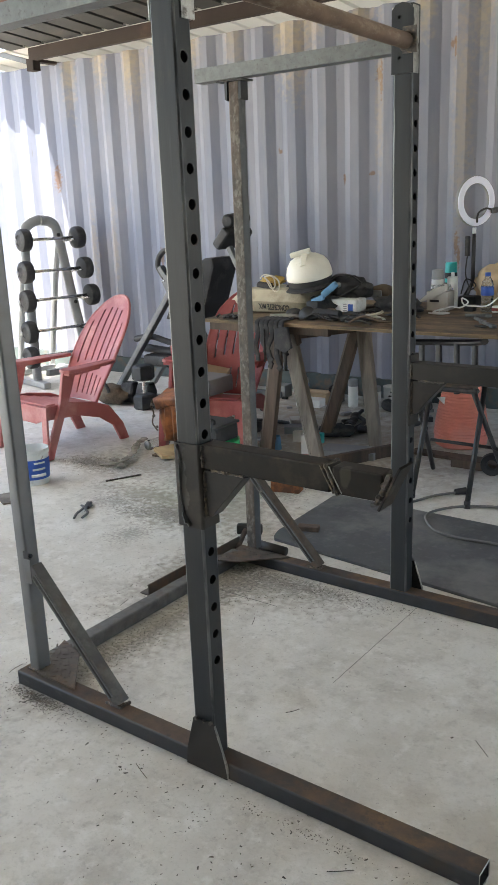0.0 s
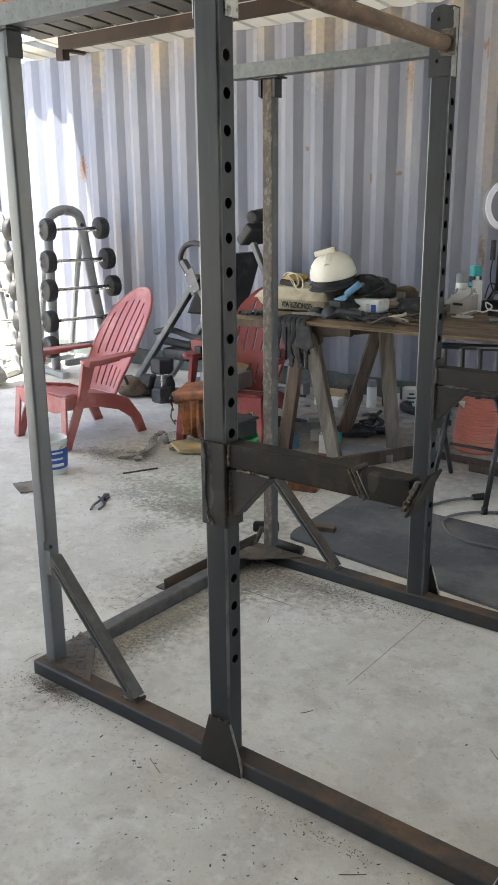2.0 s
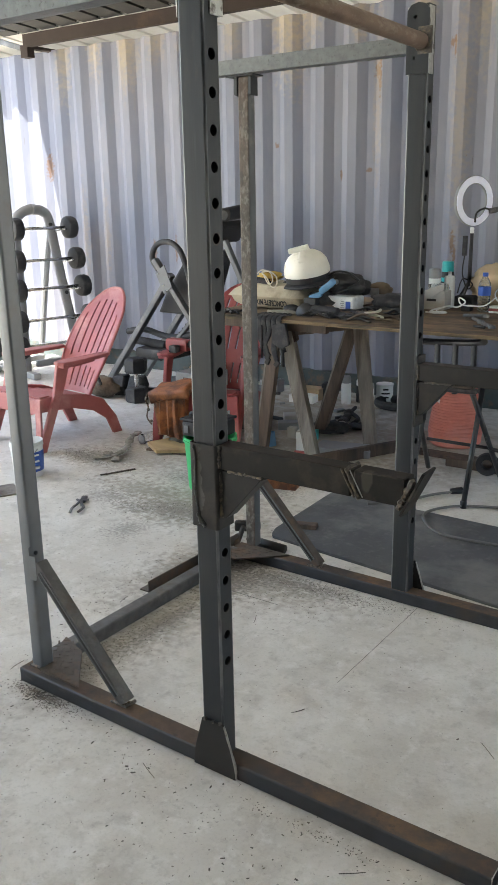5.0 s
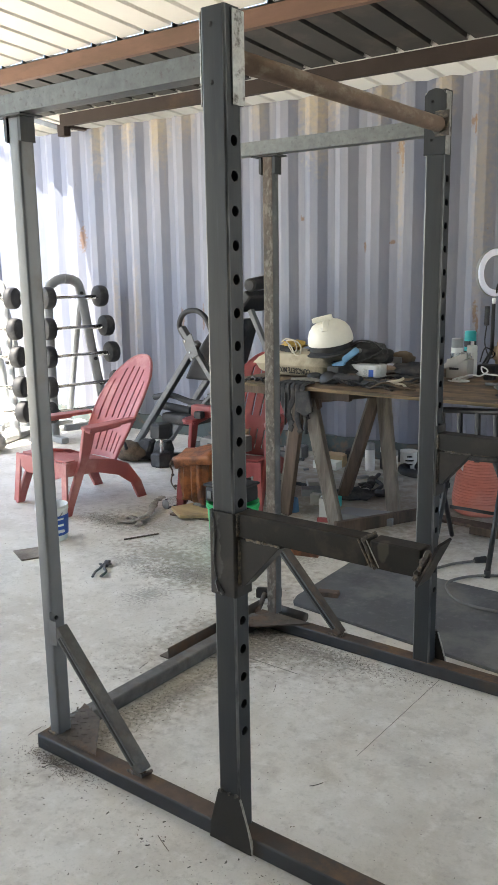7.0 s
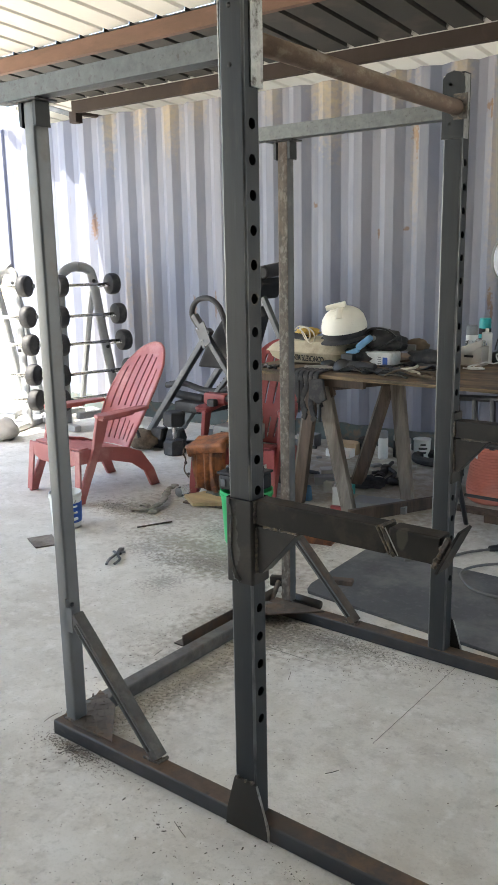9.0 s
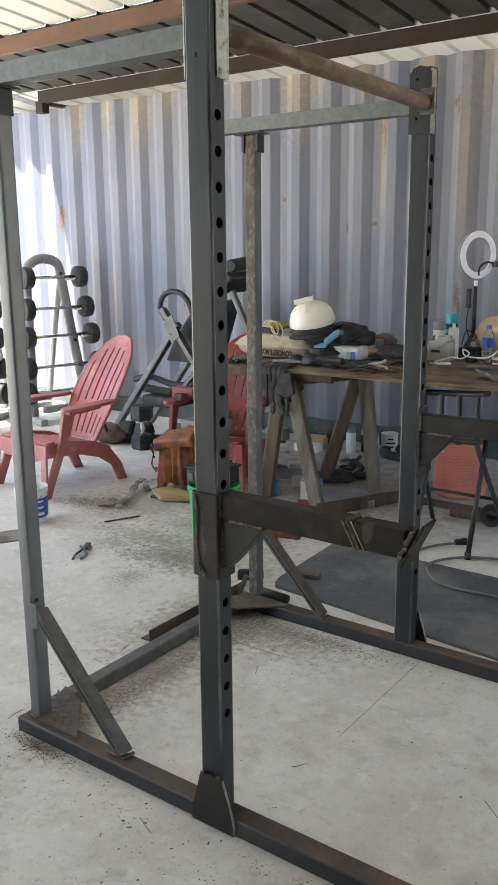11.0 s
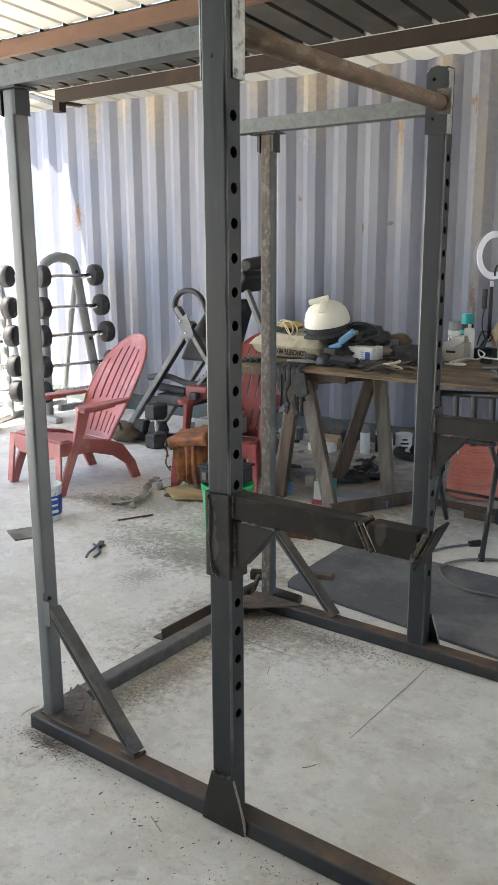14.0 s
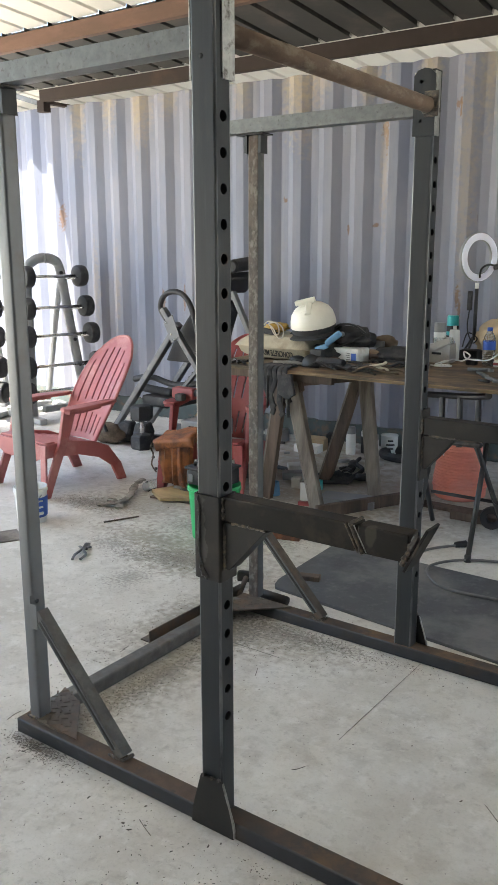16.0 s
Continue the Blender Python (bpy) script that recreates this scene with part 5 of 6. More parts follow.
# straps, belts and clamps hanging over the table's edge
for k, (px, drop, m) in enumerate(((-0.80, 0.20, DARK_CLOTH), (-0.765, 0.15, DARK_CLOTH), (-0.735, 0.24, DARK_CLOTH), (-0.70, 0.21, DARK_CLOTH), (-0.665, 0.25, DARK_CLOTH), (-0.63, 0.17, DARK_CLOTH))):
    s = thing("hanging_belt", (px, 2.47, TABLE_Z), "dark worn work belt hung over the table edge", "belt", "hanging belts")
    jx = random.uniform(-0.02, 0.02)
    pts = [(px - 0.01, 2.62, TABLE_Z + 0.012), (px, 2.52, TABLE_Z + 0.014), (px + 0.003, 2.484, TABLE_Z - 0.004), (px + 0.012, 2.476, TABLE_Z - 0.07), (px + jx, 2.474, TABLE_Z - drop * 0.7), (px + 0.02 + jx, 2.478, TABLE_Z - drop)]
    part("strap", sweep(pts, 0.016, 8, 5, flat=0.45, lumps=0.12), m, s)
    part("buckle", B((-0.014, -0.006, -0.02), (0.014, 0.006, 0.02), 0.004, 2, pose(px + 0.02 + jx, 2.474, TABLE_Z - drop - 0.005, 0, 12 * k, 0)), STEEL_BROWN, s)
cl = thing("bar_clamp", (-0.66, 2.47, 0.7), "dark steel clamp hooked on the table edge", "clamp")
part("jaw", prism([(-0.66, 0.80), (-0.575, 0.81), (-0.55, 0.69), (-0.60, 0.66), (-0.66, 0.69)], "y", 2.462, 2.485, 0.004), DARK_CLOTH, cl)
part("screw", rod((-0.735, 2.465, 0.79), (-0.735, 2.465, 0.60), 0.006, n=10), STEEL_BROWN, cl)
part("handle", rod((-0.59, 2.46, 0.66), (-0.585, 2.46, 0.56), 0.011, n=10), BLACK, cl)

# ---- things on the table ----
T = TABLE_Z


def pillow(x0, x1, y0, y1, h, z, sag=0.03):
    """A filled sack: flat seams at the ends, full in the middle."""
    bm = bmesh.new()
    n, m = 20, 12
    for s in (1, -1):
        g = []
        for i in range(n + 1):
            row = []
            for j in range(m + 1):
                u, v = i / n * 2 - 1, j / m * 2 - 1
                f = (1 - abs(u) ** 5) ** 0.6 * (1 - abs(v) ** 8) ** 0.6
                px, py = x0 + (u + 1) / 2 * (x1 - x0), y0 + (v + 1) / 2 * (y1 - y0)
                w = 0.012 * noise.noise(Vector((px * 9, py * 9, s * 3)))
                row.append(bm.verts.new((px, py, z + h / 2 + s * f * h / 2 + w * f)))
            g.append(row)
        for i in range(n):
            for j in range(m):
                q = (g[i][j], g[i + 1][j], g[i + 1][j + 1], g[i][j + 1])
                bm.faces.new(q if s > 0 else q[::-1])
    bmesh.ops.remove_doubles(bm, verts=bm.verts, dist=0.0006)
    return bm


sack = solo("cement_sack", pillow(-1.22, -0.66, 2.80, 3.16, 0.155, T + 0.003), PAPER_BAG, (-0.94, 2.98, T), "paper sack of concrete mix lying upside down on the table", "sack")
text_mesh("CONCRETE MIX", 0.052, Matrix.Translation((-0.89, 2.797, T + 0.049)) @ pose(0, 0, 0, 107, 0, 0) @ pose(0, 0, 0, 0, 0, 178) @ Matrix.Diagonal((0.60, 1.0, 1, 1)), INK, sack)
# hard hat on the sack
hat = thing("hard_hat", (-0.735, 2.97, 1.02), "cream hard hat turned up on a dark headband on the pile", "hard hat")
m = pose(-0.735, 2.97, 1.045, 8, -6, 20)
bm = lathe([(0.140, 0.0), (0.142, 0.012), (0.139, 0.040), (0.128, 0.078), (0.105, 0.110), (0.069, 0.133), (0.03, 0.145), (0, 0.148)], m @ Matrix.Diagonal((1, 1.15, 1, 1)), 36)
part("shell", bm, CREAM, hat)
part("crown_ridge", sweep([m @ Vector((0, -0.13, 0.092)), m @ Vector((0, -0.08, 0.13)), m @ Vector((0, 0, 0.147)), m @ Vector((0, 0.08, 0.13)), m @ Vector((0, 0.13, 0.092))], 0.022, 8, 5, flat=0.6), CREAM, hat)
part("lamp_clip", B((-0.07, -0.02, 0.0), (0.055, 0.02, 0.03), 0.006, 2, m @ pose(-0.02, -0.03, 0.143, 0, -8, 0)), CREAM, hat)
part("headband", lathe([(0.128, -0.002), (0.138, -0.002), (0.136, -0.035), (0.122, -0.045)], m @ Matrix.Diagonal((1, 1.12, 1, 1)), 28), BLACK, hat)
part("brim", lathe([(0.12, -0.03), (0.165, -0.045), (0.168, -0.055), (0.12, -0.05)], m @ Matrix.Diagonal((1, 1.15, 1, 1)), 28), DARK_CLOTH, hat)
# gloves and cord left of the hat
gl = solo("work_glove", blob((-0.985, 2.93, 1.02), (0.085, 0.06, 0.032), 0.4, 3, 3), YELLOW, (-0.985, 2.93, 0.99), "stained yellow work glove on the sack", "glove")
part("cord", sweep([(-1.0, 2.86, 1.05), (-0.93, 2.84, 1.06), (-0.88, 2.84, 1.03), (-0.87, 2.83, 0.98), (-0.905, 2.83, 0.965), (-0.95, 2.84, 1.02), (-0.99, 2.85, 1.045)], 0.0045, 8, 5), CORD, gl)
part("cord", sweep([(-1.04, 2.87, 1.04), (-0.99, 2.85, 1.065), (-0.92, 2.84, 1.05), (-0.90, 2.83, 1.0), (-0.93, 2.83, 0.985), (-0.97, 2.84, 1.03)], 0.004, 8, 5), CORD, gl)
solo("flashlight", rod((-1.06, 2.88, 0.995), (-0.95, 2.87, 0.99), 0.026, 0.022, 14, cap=0.005), DARK_CLOTH, (-1.0, 2.87, 0.97), "dark torch lying on the sack", "torch")
solo("marker_cap", rod((-1.075, 2.95, 1.035), (-1.055, 2.95, 1.035), 0.011, n=10), BLUE, (-1.065, 2.95, 1.02), "small blue cap among the gloves", "cap")
# dark helmet, straps, bags behind and to the side
blk = solo("welding_helmet", blob((-0.51, 3.08, 0.965), (0.135, 0.12, 0.078), 0.28, 2.6, 4), BLACK, (-0.52, 3.08, 0.86), "black welding helmet with its harness in the pile", "helmet")
part("harness", sweep([(-0.60, 3.0, 1.03), (-0.54, 2.98, 1.06), (-0.45, 2.98, 1.055), (-0.39, 3.0, 1.01)], 0.014, 8, 5, flat=0.5), BLACK_GLOSS, blk)
part("visor_hinge", rod((-0.53, 2.99, 1.0), (-0.53, 2.965, 1.0), 0.016, n=14), GREY_PLASTIC, blk)
part("strap", sweep([(-0.62, 2.96, 0.98), (-0.55, 2.93, 0.93), (-0.47, 2.94, 0.95), (-0.39, 2.98, 1.0)], 0.013, 8, 5, flat=0.4), DARK_CLOTH, blk)
solo("dark_bag", blob((-0.62, 2.92, 0.885), (0.11, 0.08, 0.06), 0.3, 2.5, 3), DARK_CLOTH, (-0.62, 2.92, T), "dark canvas bag in the pile", "bag")
solo("blue_cloth", B((-0.055, -0.03, -0.02), (0.055, 0.03, 0.02), 0.018, 3, pose(-0.525, 2.855, 0.985, 10, -38, 10), B((-0.045, -0.012, -0.016), (0.045, 0.012, 0.016), 0.01, 2, pose(-0.60, 2.845, 0.925, 0, -20, 0))), LIGHT_BLUE, (-0.535, 2.86, 0.9), "pale blue cloth draped on the bag", "cloth")
solo("battery_pack", B((-0.66, 2.80, T), (-0.575, 2.87, T + 0.09), 0.012), BLACK, (-0.62, 2.83, T), "black battery pack on the table", "battery")
solo("mouse_shaped_light", blob((-0.70, 2.735, T + 0.028), (0.055, 0.04, 0.028), 0.08, 2, 3), BLACK, (-0.70, 2.735, T), "small black oval lamp on the table", "lamp")
tubb = thing("white_tub", (-0.52, 3.04, T), "white plastic tub with a blue label on the table", "tub")
part("body", B((-0.625, 2.90, T + 0.001), (-0.375, 3.04, T + 0.098), 0.014, 3), WHITE, tubb)
part("label", B((-0.425, 2.8975, T + 0.025), (-0.393, 2.8995, T + 0.07), 0.0005), BLUE, tubb)
for k in range(4):
    part("print_bar", B((-0.46 + 0.004 * (k % 2), 2.898, T + 0.03 + 0.012 * k), (-0.435, 2.8995, T + 0.034 + 0.012 * k), 0.0003), GREY_PLASTIC, tubb)
solo("canvas_pouch", blob((-0.36, 3.22, 0.935), (0.08, 0.06, 0.05), 0.15, 2, 3), BROWN_CLOTH, (-0.36, 3.22, T), "brown canvas pouch behind the tub", "pouch")
part("frame_buckle", B((-0.40, 3.135, 0.91), (-0.33, 3.15, 0.955), 0.006), GREY_PLASTIC, bpy.data.objects["canvas_pouch"])
# cloths and tools along the front edge
for k, (x0, y0, x1, y1, m, r) in enumerate(((-0.82, 2.66, -0.40, 2.70, GREY_CLOTH, 0.022), (-0.42, 2.68, -0.17, 2.72, DARK_CLOTH, 0.03), (-0.42, 2.80, -0.12, 2.90, BROWN_CLOTH, 0.024), (-0.32, 2.95, -0.05, 3.02, DARK_CLOTH, 0.03), (-0.26, 2.70, 0.0, 2.78, BROWN_CLOTH, 0.014))):
    pts = [(x0 + (x1 - x0) * t, y0 + (y1 - y0) * t + random.uniform(-0.03, 0.03), T + r * 0.5 + random.uniform(0, 0.015)) for t in (0, 0.25, 0.5, 0.75, 1)]
    solo("cloth_roll", sweep(pts, r, 10, 5, flat=0.55, lumps=0.3), m, ((x0 + x1) / 2, (y0 + y1) / 2, T), "dirty rolled cloth or strap on the table front", "cloth")
solo("work_glove", blob((-0.20, 3.08, T + 0.055), (0.14, 0.10, 0.055), 0.4, 3, 3), DARK_CLOTH, (-0.20, 3.08, T), "dark crumpled work glove on the table", "glove")
solo("paper_sheet", prism([(-0.16, 0.872), (-0.06, 0.955), (0.03, 0.985), (0.03, 0.95), (-0.05, 0.90)], "y", 3.28, 3.30, 0.001), PALE_BOX, (-0.07, 3.29, T), "crumpled pale paper leaning on the heap", "paper")
rope = [(-0.13 + 0.055 * math.cos(a) * (1 - 0.02 * k), 2.68 + 0.05 * math.sin(a), T + 0.012 + 0.004 * k) for k, a in enumerate([0.5 * j for j in range(14)])]
solo("rope_coil", sweep(rope, 0.0085, 8, 3), CORD, (-0.13, 2.68, T), "small coil of pale rope on the table edge", "rope")
fg = thing("angle_grinder", (-0.42, 2.68, T), "dark angle grinder lying on the table", "grinder")
part("body", rod((-0.56, 2.72, T + 0.035), (-0.36, 2.70, T + 0.035), 0.03, 0.024, 14, cap=0.006), BLACK, fg)
part("guard", lathe([(0, 0), (0.055, 0), (0.055, 0.012), (0, 0.014)], pose(-0.575, 2.69, T + 0.02, 75, 0, 15), 20), BLACK_GLOSS, fg)
# spray cans, carton, bottles
def can(place, r, h, body, cap, label, capname="cap"):
    c = thing("spray_can", place, label, "spray can", "spray cans")
    m = Matrix.Translation(place)
    part("body", lathe([(0, 0), (r * 0.94, 0), (r, 0.006), (r, h * 0.74), (r * 0.96, h * 0.77), (r * 0.7, h * 0.83), (0, h * 0.83)], m, 22), body, c)
    part(capname, lathe([(0, h * 0.76), (r * 0.98, h * 0.76), (r * 0.96, h * 0.97), (r * 0.85, h), (0, h)], m, 22), cap, c)
    return c


can((-0.082, 3.40, T), 0.037, 0.235, WHITE, GREY_PLASTIC, "white spray can with a dark grey cap on the table")
tc = can((-0.09, 3.62, T), 0.038, 0.265, BLACK, TEAL, "black and teal spray can on the table")
part("teal_band", lathe([(0.0383, 0.14), (0.0388, 0.14), (0.0388, 0.165), (0.0383, 0.165)], Matrix.Translation((-0.09, 3.62, T)), 22), TEAL, tc)
sc = can((-0.01, 3.46, T), 0.033, 0.19, WHITE, WHITE, "white spray bottle with blue print on the table")
part("nozzle", rod((-0.01, 3.46, T + 0.19), (-0.01, 3.46, T + 0.215), 0.011, n=10), WHITE, sc)
for k in range(3):
    part("print_bar", B((-0.034 + 0.012 * k, 3.4255, T + 0.085 + 0.014 * k), (-0.008 + 0.006 * k, 3.4285, T + 0.097 + 0.014 * k), 0.0004), BLUE, sc)
bx = thing("carton", (-0.03, 3.33, T), "small pale open carton on the table", "carton")
part("body", B((-0.10, 3.285, T + 0.001), (0.035, 3.385, T + 0.115), 0.003), PALE_BOX, bx)
# thin black plate drawn for the shade within the carton's slot
part("hand_slot", B((-0.08, 3.2835, T + 0.052), (-0.02, 3.2855, T + 0.066), 0.001), INK, bx)
part("flap", prism([(-0.10, T + 0.115), (0.02, T + 0.115), (0.01, T + 0.15), (-0.09, T + 0.155)], "y", 3.385, 3.388, 0.0), PALE_BOX, bx)
part("clear_lid", B((-0.085, 3.30, T + 0.116), (0.02, 3.37, T + 0.15), 0.008), GLASS, bx)
btl = thing("water_bottle", (0.25, 3.36, T), "clear water bottle with a blue label and cap on the table", "bottle")
mb = Matrix.Translation((0.25, 3.36, T))
ribs = [(0, 0.0), (0.033, 0.0), (0.036, 0.008)]
for k in range(5):
    ribs += [(0.036, 0.016 + 0.014 * k), (0.033, 0.021 + 0.014 * k), (0.036, 0.026 + 0.014 * k)]
part("body", lathe(ribs + [(0.036, 0.15), (0.03, 0.175), (0.016, 0.2), (0.014, 0.212), (0, 0.212)], mb, 24), GLASS, btl)
part("label", lathe([(0.0363, 0.095), (0.0372, 0.095), (0.0372, 0.145), (0.0363, 0.145)], mb, 24), BLUE, btl)
part("cap", lathe([(0.0, 0.205), (0.0165, 0.205), (0.0165, 0.226), (0.0, 0.227)], mb, 18), BLUE, btl)
wt = thing("dust_mask", (0.36, 3.42, T), "white cup mask among the clutter on the table", "mask")
part("cup", blob((0.385, 3.46, T + 0.15), (0.07, 0.05, 0.055), 0.08, 2, 3), WHITE, wt)
part("band", sweep([(0.33, 3.42, T + 0.15), (0.30, 3.40, T + 0.1), (0.34, 3.38, T + 0.05), (0.40, 3.40, T + 0.02)], 0.004, 6, 5), WHITE, wt)
solo("red_tape", B((0.30, 3.30, T), (0.37, 3.36, T + 0.04), 0.008), WHITE, (0.33, 3.33, T), "small white and red box on the table", "box")
part("red_stripe", B((0.302, 3.2985, T + 0.012), (0.368, 3.2998, T + 0.028), 0.0004), RED_DARK, bpy.data.objects["red_tape"])
solo("brown_bag", blob((0.26, 3.60, T + 0.12), (0.18, 0.08, 0.13), 0.28, 2, 4, None, None, T), CARDBOARD, (0.26, 3.60, T), "crumpled brown paper bag behind the bottle", "bag")
solo("dark_case", B((0.02, 3.47, T), (0.14, 3.56, T + 0.07), 0.012), BLACK, (0.08, 3.51, T), "small black case on the table", "case")
solo("charger", B((0.13, 3.30, T), (0.19, 3.36, T + 0.04), 0.01), BLACK, (0.16, 3.33, T), "small black charger on the table", "charger")
wires = thing("white_cable", (0.15, 3.28, T), "tangled white charging cable on the table", "cable")
part("cable", sweep([(0.0, 3.24, T + 0.006), (0.06, 3.28, T + 0.03), (0.13, 3.25, T + 0.03), (0.17, 3.27, T + 0.06), (0.12, 3.30, T + 0.08), (0.14, 3.28, T + 0.045), (0.22, 3.26, T + 0.04), (0.30, 3.24, T + 0.05), (0.36, 3.26, T + 0.10)], 0.0045, 8, 6), WHITE, wires)
part("cable", sweep([(-0.02, 3.14, T + 0.006), (0.05, 3.12, T + 0.006), (0.10, 3.16, T + 0.006), (0.06, 3.20, T + 0.006), (-0.01, 3.18, T + 0.006), (0.02, 3.26, T + 0.02)], 0.0045, 8, 6), WHITE, wires)
solo("black_plug", blob((-0.13, 3.18, T + 0.014), (0.06, 0.025, 0.014), 0.2, 3, 3), BLACK, (-0.13, 3.18, T), "black tool lying on the table", "tool")
for x0, y0, x1, y1 in ((0.24, 3.06, 0.36, 3.10), (0.44, 2.82, 0.53, 2.72), (0.33, 2.98, 0.42, 2.86)):
    w = thing("wrench", (x0, y0, T), "steel hand tool lying loose on the table", "wrench", "loose wrenches")
    part("shank", rod((x0, y0, T + 0.012), (x1, y1, T + 0.012), 0.009, 0.011, 10), REAR_STEEL, w)
    part("head", lathe([(0.009, 0), (0.019, 0), (0.019, 0.014), (0.009, 0.014)], Matrix.Translation((x1, y1, T + 0.003)), 14), REAR_STEEL, w)


# ---- ring light on a small stand ----
def ring_light():
    c = Vector((0.062, 3.6, 1.455))
    r = thing("ring_light", (0.062, 3.6, T), "white ring light on a thin black stand on the table", "ring light")
    m = Matrix.Translation(c) @ pose(0, 0, 0, 90, 0, 65)
    R, w = 0.125, 0.018
    pts = [m @ Vector((R * math.cos(a), R * math.sin(a), 0)) for a in [2 * math.pi * k / 40 for k in range(41)]]

    def torus(r0, r1, z0, z1):
        return lathe([(r0, z0), (r1, z0), (r1 + 0.003, (z0 + z1) / 2), (r1, z1), (r0, z1), (r0 - 0.003, (z0 + z1) / 2), (r0, z0)], m, 44)

    part("housing", torus(R - w - 0.002, R + w + 0.003, -0.014, 0.005), GREY_PLASTIC, r)
    part("diffuser", torus(R - w, R + w, 0.004, 0.016), TEALWALL, r, "white plastic ring diffuser, unlit")
    part("arm", sweep([m @ Vector((0.0, -R, 0.02)), m @ Vector((0.0, -0.07, 0.03)), m @ Vector((0.05, -0.045, 0.035)), m @ Vector((0.10, -0.05, 0.03))], 0.006, 8, 5), BLACK, r)
    part("phone_clip", B((-0.045, -0.016, -0.014), (0.045, 0.016, 0.014), 0.005, 2, m @ pose(0.15, -0.055, 0.035, 0, 0, 8)), BLACK_GLOSS, r)
    part("collar", rod(c + Vector((0, 0, -R - 0.03)), c + Vector((0, 0, -R - 0.065)), 0.012, n=12), WHITE, r)
    part("pole", rod((0.062, 3.6, 1.285), (0.062, 3.6, T + 0.12), 0.011, 0.013, 12), BLACK_GLOSS, r)
    part("remote", B((0.015, 3.57, 1.13), (0.04, 3.60, 1.25), 0.005), BLACK, r)
    part("cable", sweep([(0.028, 3.585, 1.13), (0.02, 3.585, 1.02), (0.06, 3.575, 0.93), (0.09, 3.58, 0.96), (0.03, 3.57, 0.99), (0.0, 3.57, 0.9)], 0.004, 8, 5), BLACK, r)
    for a in (20, 140, 260):
        part("leg", bar((0.062, 3.6, T + 0.15), (0.062 + 0.13 * math.cos(radians(a)), 3.6 + 0.13 * math.sin(radians(a)) * 0.6, T + 0.008), 0.014, 0.01, 0.002), BLACK_GLOSS, r)


ring_light()


# ---- black folding chair with an orange drum behind it ----
def folding_chair():
    c = thing("folding_chair", (0.42, 2.55, 0), "black metal folding chair with a slatted back under the table edge", "chair")
    f1, f2 = (0.30, 2.28, 0.012), (0.60, 2.27, 0.012)
    b1, b2 = (0.20, 2.76, 0.012), (0.62, 2.76, 0.012)
    t1, t2 = (0.16, 2.84, 0.745), (0.53, 2.84, 0.765)
    for f, s in ((f1, (0.27, 2.58, 0.575)), (f2, (0.555, 2.58, 0.575))):
        part("front_leg", rod(f, s, 0.0135, n=12), BLACK_GLOSS, c)
        part("rubber_foot", rod((f[0], f[1], 0.0), (f[0], f[1] + 0.002, 0.035), 0.0165, n=12), BLACK, c)
    for b, s in ((b1, (0.25, 2.40, 0.565)), (b2, (0.56, 2.40, 0.565))):
        part("back_leg", rod(b, s, 0.0135, n=12), BLACK_GLOSS, c)
    part("seat", B((0.24, 2.38, 0.572), (0.57, 2.60, 0.586), 0.006), WOOD_BROWN, c, "thin brown seat board")
    part("seat_rail", sweep([(0.23, 2.40, 0.566), (0.24, 2.375, 0.566), (0.40, 2.365, 0.566), (0.57, 2.375, 0.566), (0.58, 2.40, 0.566)], 0.013, 8, 4), BLACK_GLOSS, c)
    top = [(0.17, 2.52, 0.762), (0.23, 2.575, 0.758), (0.36, 2.60, 0.760), (0.49, 2.575, 0.772), (0.565, 2.52, 0.79)]
    part("top_rail", sweep(top, 0.021, 10, 6, flat=0.8), BLACK_GLOSS, c)
    for k in range(4):
        px = 0.175 + 0.098 * k
        part("back_slat", bar((px + 0.02, 2.59, 0.755), (px + 0.04, 2.56, 0.50), 0.024, 0.026, 0.003, (0, 1, 0)), BLACK_GLOSS, c)
    part("stretcher", rod((0.245, 2.62, 0.22), (0.60, 2.62, 0.22), 0.009, n=10), BLACK_GLOSS, c)
    part("side_hook", sweep([(0.60, 2.56, 0.30), (0.62, 2.55, 0.25), (0.66, 2.55, 0.235), (0.80, 2.55, 0.24)], 0.010, 8, 5), BLACK_GLOSS, c)


folding_chair()
dm = thing("ribbed_drum", (0.13, 3.32, 0.0), "orange-red ribbed plastic drum turned over on the floor", "drum")
prof = [(0, 0.035), (0.135, 0.035), (0.155, 0.05), (0.158, 0.10)]
n_rib = 17
for k in range(n_rib):
    f = k / n_rib
    r = 0.160 - 0.048 * f ** 1.35
    z = 0.10 + 0.265 * f
    prof += [(r, z), (r + 0.0012, z + 0.004), (r + 0.0012, z + 0.008), (r - 0.003, z + 0.011)]
prof += [(0.108, 0.378), (0.10, 0.385), (0, 0.385)]
prof = [(r * 1.03, (z - 0.035) * 1.09 + 0.003) for r, z in prof]
part("shell", lathe(prof, Matrix.Translation((0.13, 3.32, 0)), 40), ORANGE, dm)
part("label_scrap", prism([(0.02, 0.315), (0.075, 0.322), (0.07, 0.275)], "y", 3.195, 3.197, 0.0), WHITE, dm)
solo("pallet_board", B((-0.05, 2.98, 0.0), (0.9, 3.07, 0.02), 0.004), WOOD_BROWN, (0.4, 3.1, 0), "dark flat board in front of the drum on the floor", "board")
solo("floor_box", B((0.26, 2.86, 0.0), (0.95, 2.95, 0.05), 0.006), WOOD_BROWN, (0.6, 2.93, 0), "low dusty brown box on the floor behind the chair", "box")
